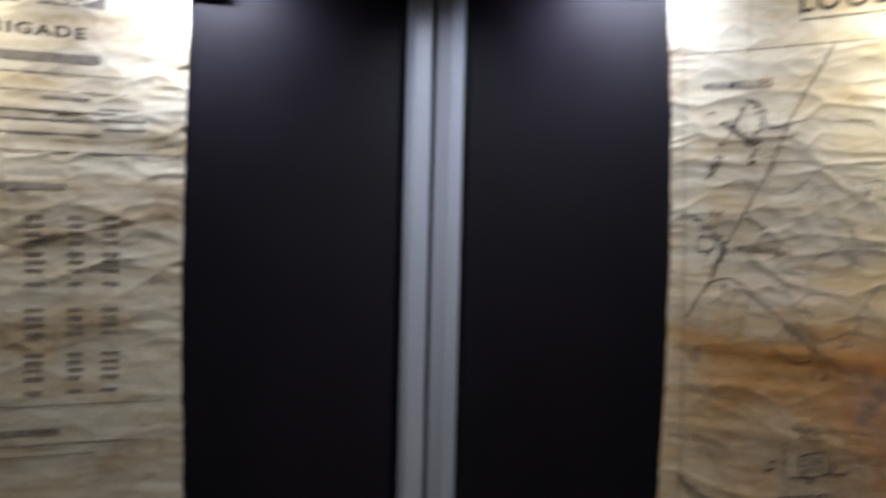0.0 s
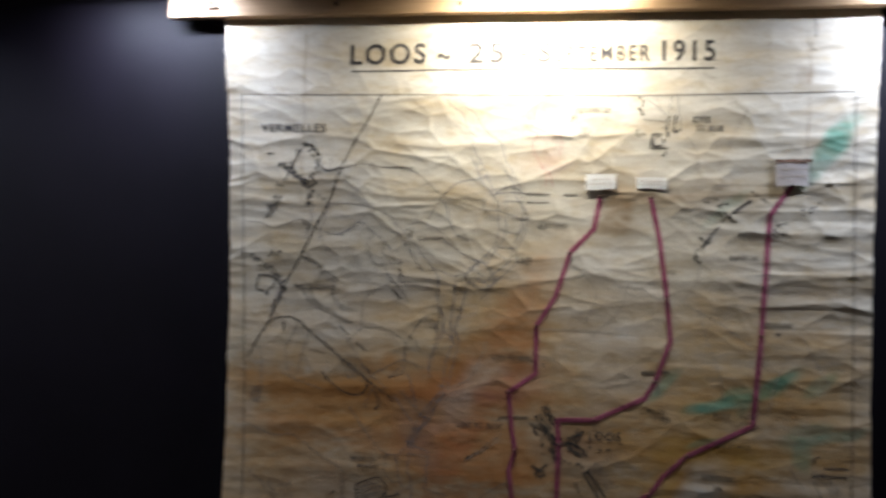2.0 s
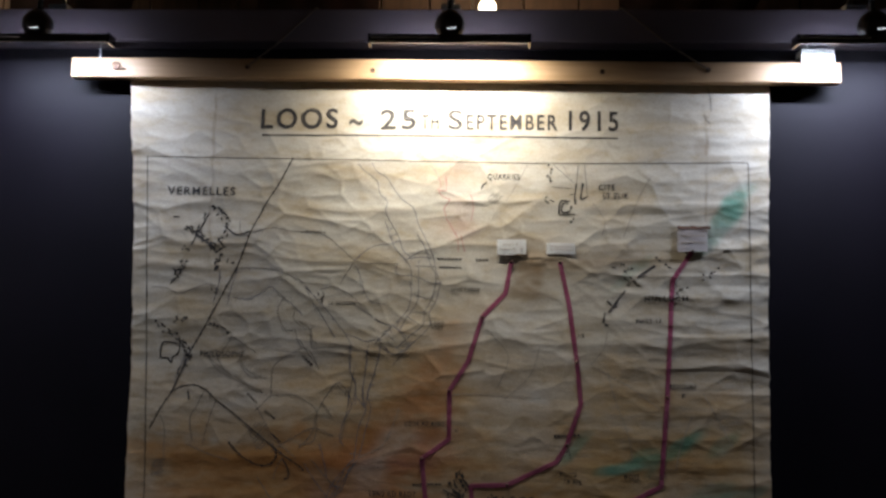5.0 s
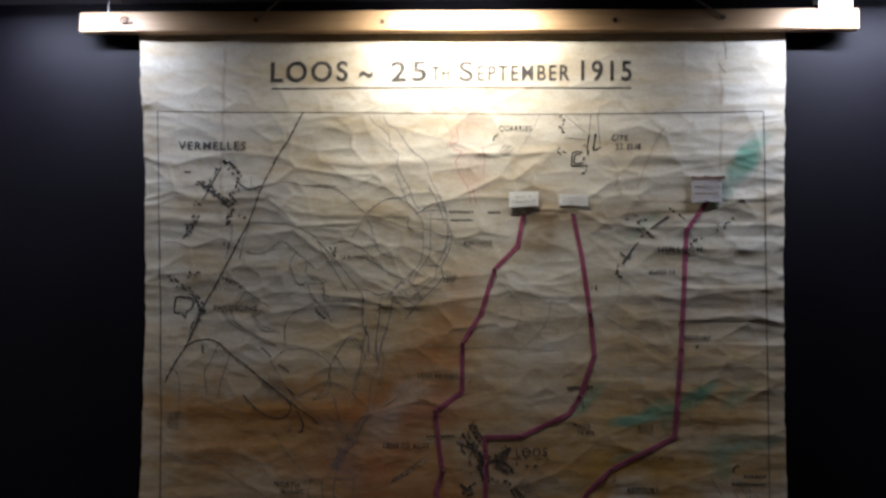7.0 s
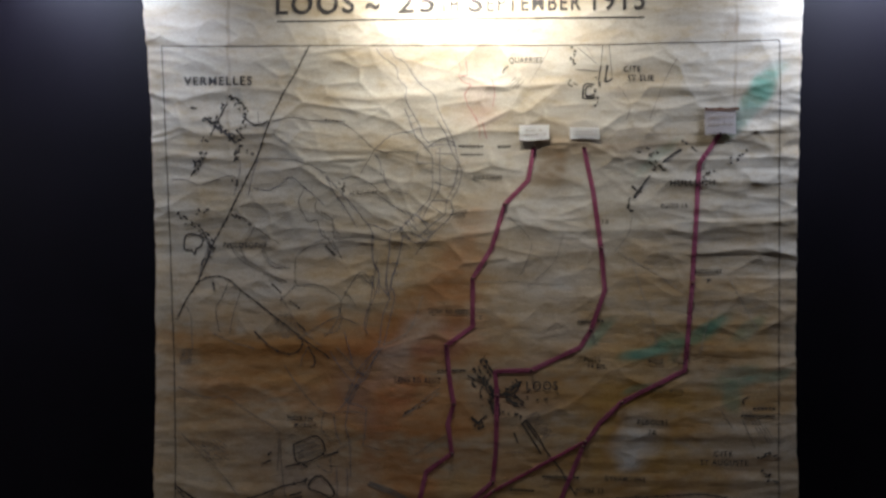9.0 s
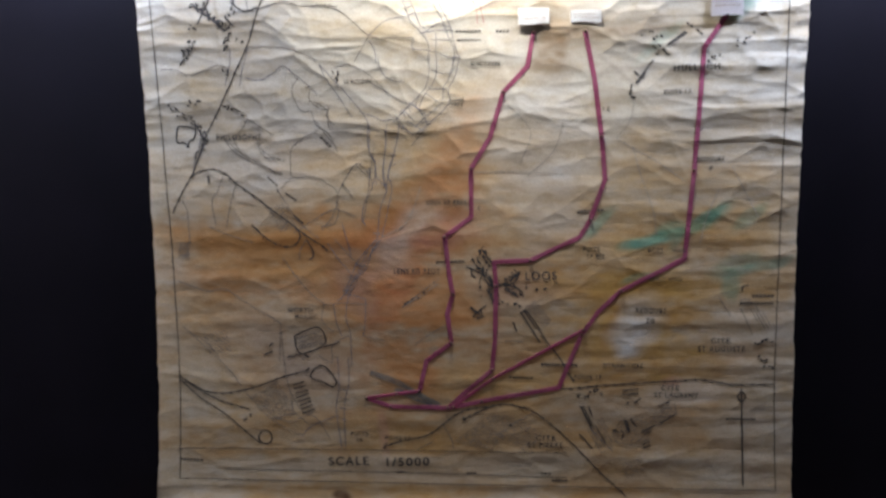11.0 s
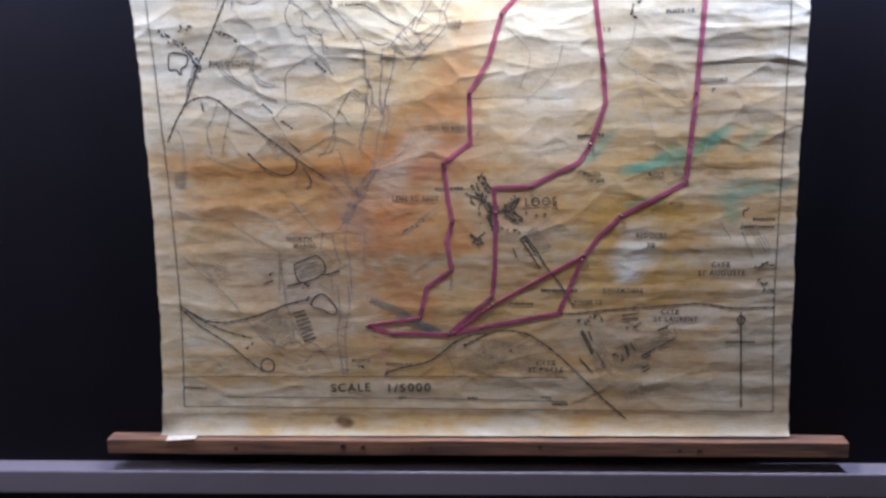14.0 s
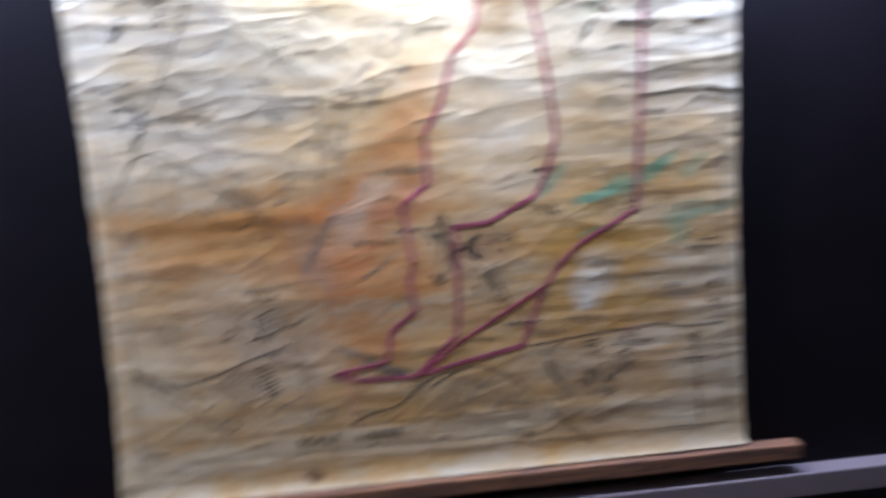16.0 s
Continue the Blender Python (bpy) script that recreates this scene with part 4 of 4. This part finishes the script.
wash(RUST, 0.22, -15, 1300, 30, 90, -20)
wash(RUST, 0.16, -330, 1180, 260, 100, 0)
wash(RUST, 0.15, 20, 1060, 560, 170, 0)
wash(RUST, 0.1, 60, 800, 560, 110, 0)
wash(RUST, 0.35, -150, 1083, 103, 25, 62)
wash(RUST, 0.2, -97, 1288, 80, 21, 55)
wash(RUST, 0.12, -5, 1428, 69, 18, 60)
wash(OCHRE, 0.95, 352, 1054, 115, 103, 0)
wash(OCHRE, 0.5, 527, 1121, 126, 57, 0)
wash(OCHRE, 0.45, 271, 1170, 103, 46, 15)
wash(OCHRE, 0.4, 457, 1234, 150, 46, 0)
wash(OCHRE, 0.4, 171, 1068, 103, 80, 0)
wash(OCHRE, 0.4, 90, 902, 138, 46, 0)
wash(OCHRE, 0.35, 298, 925, 184, 34, 0)
wash(OCHRE, 0.35, -5, 803, 230, 46, 0)
wash(OCHRE, 0.3, -324, 670, 276, 25, 0)
wash(OCHRE, 0.3, 447, 1280, 172, 69, 0)
wash(RUST, 0.35, 302, 1043, 46, 10, 65)
wash(OCHRE, 0.7, 296, 1066, 44, 69, 0)
wash(OCHRE, 0.7, 418, 1077, 57, 69, 0)
wash(OCHRE, 0.7, 350, 1135, 80, 32, 0)
wash(CHALK, 0.95, 333, 1010, 40, 33, 60)
wash(CHALK, 0.95, 362, 1052, 42, 35, 60)
wash(CHALK, 0.62, -92, 1252, 44, 31, 48)
wash(CHALK, 0.40, -150, 1182, 44, 31, 50)
wash(CHALK, 0.6, 155, 1385, 88, 150, 8)
wash(CHALK, 0.4, -330, 1400, 120, 60, 30)
wash(CHALK, 0.35, 447, 900, 69, 23, 0)
wash(GREEN, 0.55, 485, 1262, 30, 10, 45)
wash(GREEN, 0.7, 414, 1230, 26, 12, 20)
wash(GREEN, 0.5, 342, 1208, 36, 8, 8)
wash(GREEN, 0.4, 558, 1259, 30, 12, 35)
wash(BROWN, 0.4, -483, 1885, 3, 95, 0)
wash(BROWN, 0.3, -485, 1700, 3, 70, 0)
wash(BROWN, 0.4, 537, 1800, 3, 120, 0)
wash(BROWN, 0.5, 524, 1850, 14, 16, 0)
wash(GREEN, 0.62, 568, 1705, 71, 14, 50)
wash(GREEN, 0.55, 601, 1742, 41, 17, 50)
wash(GREEN, 0.7, 392, 1215, 69, 10, 12)
wash(GREEN, 0.7, 468, 1243, 53, 13, 42)
wash(GREEN, 0.6, 270, 1246, 39, 10, 42)
wash(GREEN, 0.5, 537, 1155, 39, 18, 30)
wash(GREEN, 0.5, 586, 1160, 46, 9, 15)
wash(GREEN, 0.45, 528, 1115, 14, 30, 0)
wash(GREEN, 0.55, 350, 1140, 34, 8, 20)
wash(GREEN, 0.35, 380, 1591, 46, 9, 40)
wash(SLATE, 0.25, -218, 1122, 28, 69, 25)
wash(SLATE, 0.3, -353, 992, 138, 46, -20)
wash(SLATE, 0.35, -310, 907, 69, 57, 0)
wash(SLATE, 0.18, 67, 813, 138, 37, -15)
wash(SLATE, 0.2, 335, 844, 115, 52, -10)
wash(SLATE, 0.3, 92, 1107, 69, 57, 0)
wash(SLATE, 0.22, -305, 1474, 218, 80, 20)
wash(SLATE, 0.25, -398, 1602, 103, 69, 60)
# Brown stains, with the shade of big folds and a card painted in.
wash(BROWN, 0.75, 168, 1581, 30, 46, 10)
wash(BROWN, 0.4, 172, 1632, 57, 46, 0)
wash(BROWN, 0.35, 301, 1619, 103, 34, 0)
wash(BROWN, 0.24, 465, 1536, 86, 10, 0)
wash(BROWN, 0.24, 442, 1492, 69, 12, 0)
wash(BROWN, 0.24, 301, 1617, 103, 9, 0)
wash(BROWN, 0.24, 290, 1552, 69, 9, 0)
wash(BROWN, 0.35, -306, 1301, 138, 9, 0)
wash(BROWN, 0.35, -471, 1242, 126, 10, 0)
wash(BROWN, 0.3, 502, 1348, 115, 12, 0)
wash(BROWN, 0.35, 211, 1302, 69, 9, 0)
wash(BROWN, 0.3, -237, 1185, 138, 10, 0)
wash(BROWN, 0.3, 425, 1167, 150, 10, 0)
wash(BROWN, 0.25, 207, 840, 172, 9, 0)
wash(BROWN, 0.25, -455, 905, 138, 8, 0)
wash(BROWN, 0.25, 500, 994, 103, 9, 0)
wash(BROWN, 0.24, 502, 1438, 138, 21, 0)
wash(STAIN, 0.95, -267, 663, 18, 9, 0)
wash(STAIN, 0.4, -474, 598, 7, 5, 0)
wash(PINK, 0.2, 30, 1758, 30, 69, 10)
wash(PINK, 0.15, 30, 1690, 57, 23, 0)
wash(PINK, 0.35, -171, 807, 9, 46, 0)
wash(PINK, 0.3, -42, 1224, 57, 30, 40)
wash(PINK, 0.3, 413, 922, 16, 10, 0)
wash(CREAM, 0.5, 30, 732, 460, 25, 0)
wash(CREAM, 0.4, 589, 783, 69, 103, 0)
# The tear at the sheet's top right, drawn with the road line.
road(541, 1985, 547, 1959, 548, 1933)
road(534, 1927, 538, 1916, 546, 1906)
bold(62, 1118, 97, 1124, 111, 1146)
bold(97, 1121, 118, 1103)
bold(34, 1195, 58, 1159)
bold(3, 1158, 43, 1139)
bold(15, 1056, 42, 1078)
bold(117, 1070, 144, 1030)
bold(43, 1112, 59, 1085)
houses(6, 23, 1194, 49, 1148)
houses(6, 60, 1129, 105, 1101)
houses(6, 106, 1150, 78, 1120)
houses(4, 13, 1056, 41, 1058)
houses(6, 48, 1102, 114, 1071)
houses(5, 11, 1153, 35, 1125)
houses(5, 36, 1162, 35, 1093)
houses(4, 114, 1109, 194, 1120)

sheet(wall_map, MAP_GRID, WASHES)
tagged(part("village_plan", house_ink, INK, wall_map, "small black village blocks and tiny writing"), kind="stuff")


def strip(values, width, thick, mat, name, label):
    """A raised tape or cord laid along the sheet, pinned at its bends."""
    pts = [Vector(p) for p in pairs(values)]
    line = smooth_line([q for p in pts for q in (p, p)], 0.006)
    bm = bmesh.new()
    rings = []
    for i, p in enumerate(line):
        way = line[min(i + 1, len(line) - 1)] - line[max(i - 1, 0)]
        if way.length < 1e-6:
            continue
        side = Vector((-way.y, way.x)).normalized() * width / 2 * (1 + 0.1 * noise.noise((p.x * 40, p.y * 40, 3.0)))
        rings.append([bm.verts.new(on_sheet(p.x + side.x * s, p.y + side.y * s, lift=0.0005 + h)) for s, h in ((-1, 0), (-0.8, thick), (0.8, thick), (1, 0))])
    for a, b in zip(rings, rings[1:]):
        for k in range(3):
            bm.faces.new((a[k], b[k], b[k + 1], a[k + 1]))
    made = part(name, bm, mat, wall_map, label)
    for p in pts[:: 2 if len(pts) > 6 else 1]:
        c = on_sheet(p.x, p.y, lift=0.0022)
        part("pin", ball(0.0032, c, u=8, v=6), IRON, made)


def tape(*values):
    strip(values, 0.0096, 0.0003, TAPE, "tape", "magenta cloth tape")


def cord(*values):
    strip(values, 0.0068, 0.0006, RED_CORD, "cord", "crimson cord")


tape(138, 1619, 126, 1553, 79, 1505, 52, 1416, 14, 1355, 14, 1258, -40, 1219, -32, 1140, -25, 1100, -37, 1060, -29, 999, -81, 961, -97, 896)
tape(237, 1618, 256, 1529, 271, 1416, 279, 1332, 251, 1251, 230, 1217, 132, 1170, 59, 1167, 63, 1118, 60, 1003, 54, 942, -3, 893, -38, 860)
tape(505, 1643, 465, 1584, 452, 1348, 438, 1172, 313, 1107, 268, 1063, 236, 1017, 190, 905, 32, 875, -38, 860, -157, 863, -208, 881)
cord(240, 1027, 56, 924, -27, 863)
cord(-208, 881, -144, 890, -97, 896)


def card(x0, x1, z0, z1, mat, label, curl):
    """A small card stuck on the map, its lower edge standing off."""
    n = 6
    top = min(on_sheet(x0 + (x1 - x0) * i / n, z1).y for i in range(n + 1)) - 0.0004

    def spot(u, v, off=0.0):
        return Vector((x0 + (x1 - x0) * u, top - curl * (1 - v) ** 1.1 - 0.0008 * math.sin(3 * u) - off, z0 + (z1 - z0) * v + 0.0012 * math.sin(5 * u + x0 * 90) * (1 - v)))

    bm = bmesh.new()
    rows = [[bm.verts.new(spot(i / n, j / n)) for i in range(n + 1)] for j in range(n + 1)]
    for a, b in zip(rows, rows[1:]):
        for i in range(n):
            bm.faces.new((a[i], a[i + 1], b[i + 1], b[i]))
    bmesh.ops.solidify(bm, geom=bm.faces[:], thickness=0.0005)
    ob = part("label_card", bm, mat, wall_map, label)
    r = random.Random(round(x0 * 1000))
    writing = bmesh.new()
    for v in (0.62, 0.34):
        u = 0.12
        while u < 0.86:
            w = r.uniform(0.05, 0.14)
            if r.random() < 0.8:
                writing.faces.new([writing.verts.new(spot(min(0.92, a), b, 0.0007)) for a, b in ((u, v), (u + w, v), (u + w, v + 0.055), (u, v + 0.055))])
            u += w + 0.03
    part("writing", writing, TORN, ob, "faint unreadable writing")
    return ob


def torn_edge(x0, x1, z):
    """The brown torn rim of an older card above the newer one."""
    bm = bmesh.new()
    last = None
    for k in range(13):
        x = x0 + (x1 - x0) * k / 12
        pair = [bm.verts.new(on_sheet(x, z + d, 0.0032)) for d in (0.0, 0.0055 + 0.003 * noise.noise((x * 120, z * 9, 2.0)))]
        if last:
            bm.faces.new((last[0], pair[0], pair[1], last[1]))
        last = pair
    part("torn_edge", bm, OLD_PINE, wall_map, "brown torn rim of paper")


torn_edge(0.474, 0.541, 1.6885)
card(0.108, 0.168, 1.633, 1.664, CARD, "small white card", 0.0012)
card(0.209, 0.268, 1.635, 1.658, CARD, "small white card", 0.0012)
card(0.474, 0.535, 1.642, 1.692, PALE_CARD, "small yellowed card", 0.0012)


# the torn lower corner, folded forward over the batten
flap = bmesh.new()
rows = []
for j in range(4):
    rows.append([flap.verts.new((-0.652 + 0.0065 * i, -0.016 - 0.015 * (1 - j / 3) ** 0.7 - 0.002 * noise.noise((i * 0.7, j * 0.8, 3.0)), 0.639 - 0.006 * (1 - j / 3) * (1 - 0.09 * i) + 0.0015 * noise.noise((i * 1.1, 2.0, 1.0)))) for i in range(11)])
for a, b in zip(rows, rows[1:]):
    for i in range(10):
        flap.faces.new((a[i], a[i + 1], b[i + 1], b[i]))
part("torn_corner", flap, TORN, wall_map, "pale torn paper corner", True)

# ---- the second sheet ----
wall_chart = thing("wall_chart", THERE, "crumpled old paper chart with typed tables between wooden battens", "chart")
RIGHT = 0.699


CHART_GRID = relief_grid(RIGHT - 1.30, RIGHT, 0.637, 1.999, 0.005, 71.0, 0.01)


def on_chart(x, z, lift=0.0006):
    return over(CHART_GRID, x, z, lift)


chart_washes = []
chart_rng = random.Random(3)
for k in range(26):
    chart_washes.append((chart_rng.choice((OCHRE, BROWN, TAN, BROWN)), chart_rng.uniform(0.2, 0.5), RIGHT - chart_rng.uniform(0, 1.2), chart_rng.uniform(0.7, 2.0), chart_rng.uniform(0.05, 0.3), chart_rng.uniform(0.02, 0.06), 0.0))
sheet(wall_chart, CHART_GRID, chart_washes)
b = boxed(RIGHT - 1.43, RIGHT + 0.112, -0.032, -0.004, 1.995, 2.037, bevel=0.003)
part("top_batten", b, PINE, wall_chart, "yellow varnished pine batten")
b = boxed(RIGHT - 1.43, RIGHT + 0.112, -0.028, 0.012, 0.601, 0.635, bevel=0.003)
part("bottom_batten", b, OLD_PINE, wall_chart, "worn brown pine batten")


def chart_bar(x0, x1, z, height):
    bm = bmesh.new()
    last = None
    for k in range(13):
        x = RIGHT - x0 + (x0 - x1) * k / 12
        pair = [bm.verts.new(on_chart(x, z + s * height / 2 * (1 + 0.2 * noise.noise((x * 200, z * 90, s))))) for s in (-1, 1)]
        if last:
            bm.faces.new((last[0], pair[0], pair[1], last[1]))
        last = pair
    part("text_bar", bm, PENCIL, wall_chart)


for first, count, gap in ((1.452, 4, 0.019), (1.368, 3, 0.019), (1.300, 1, 0.018), (1.240, 4, 0.018), (1.137, 4, 0.018), (1.052, 1, 0.018)):
    for row in range(count):
        for right_edge, left_edge in ((0.152, 0.192), (0.228, 0.264), (0.312, 0.354), (0.43, 0.52), (0.6, 0.8)):
            chart_bar(left_edge, right_edge + chart_rng.uniform(0, 0.006), first - row * gap, 0.007)
for left_edge, right_edge, z, height in ((1.2, 0.13, 1.775, 0.003), (1.2, 0.14, 1.735, 0.003), (1.2, 0.16, 1.69, 0.004), (0.5, 0.25, 1.81, 0.015), (0.9, 0.2, 1.81, 0.02), (0.5, 0.21, 1.67, 0.004), (0.32, 0.22, 1.72, 0.006), (0.6, 0.2, 1.64, 0.004),
                                        (1.2, 0.02, 1.60, 0.003), (0.5, 0.27, 1.52, 0.015), (1.2, 0.05, 1.02, 0.003), (0.42, 0.28, 0.96, 0.014), (1.2, 0.1, 0.93, 0.004), (0.5, 0.2, 0.905, 0.003), (0.2, 0.12, 1.70, 0.004), (0.2, 0.1, 1.675, 0.004), (0.19, 0.1, 1.655, 0.003),
                                        (0.33, 0.19, 1.945, 0.036), (0.55, 0.37, 1.945, 0.036)):
    chart_bar(left_edge, right_edge, z, height)
letters("BRIGADE", (RIGHT - 0.46) * 1000, 1860, (RIGHT - 0.23) * 1000, 1856, 26, wall_chart, on_chart)
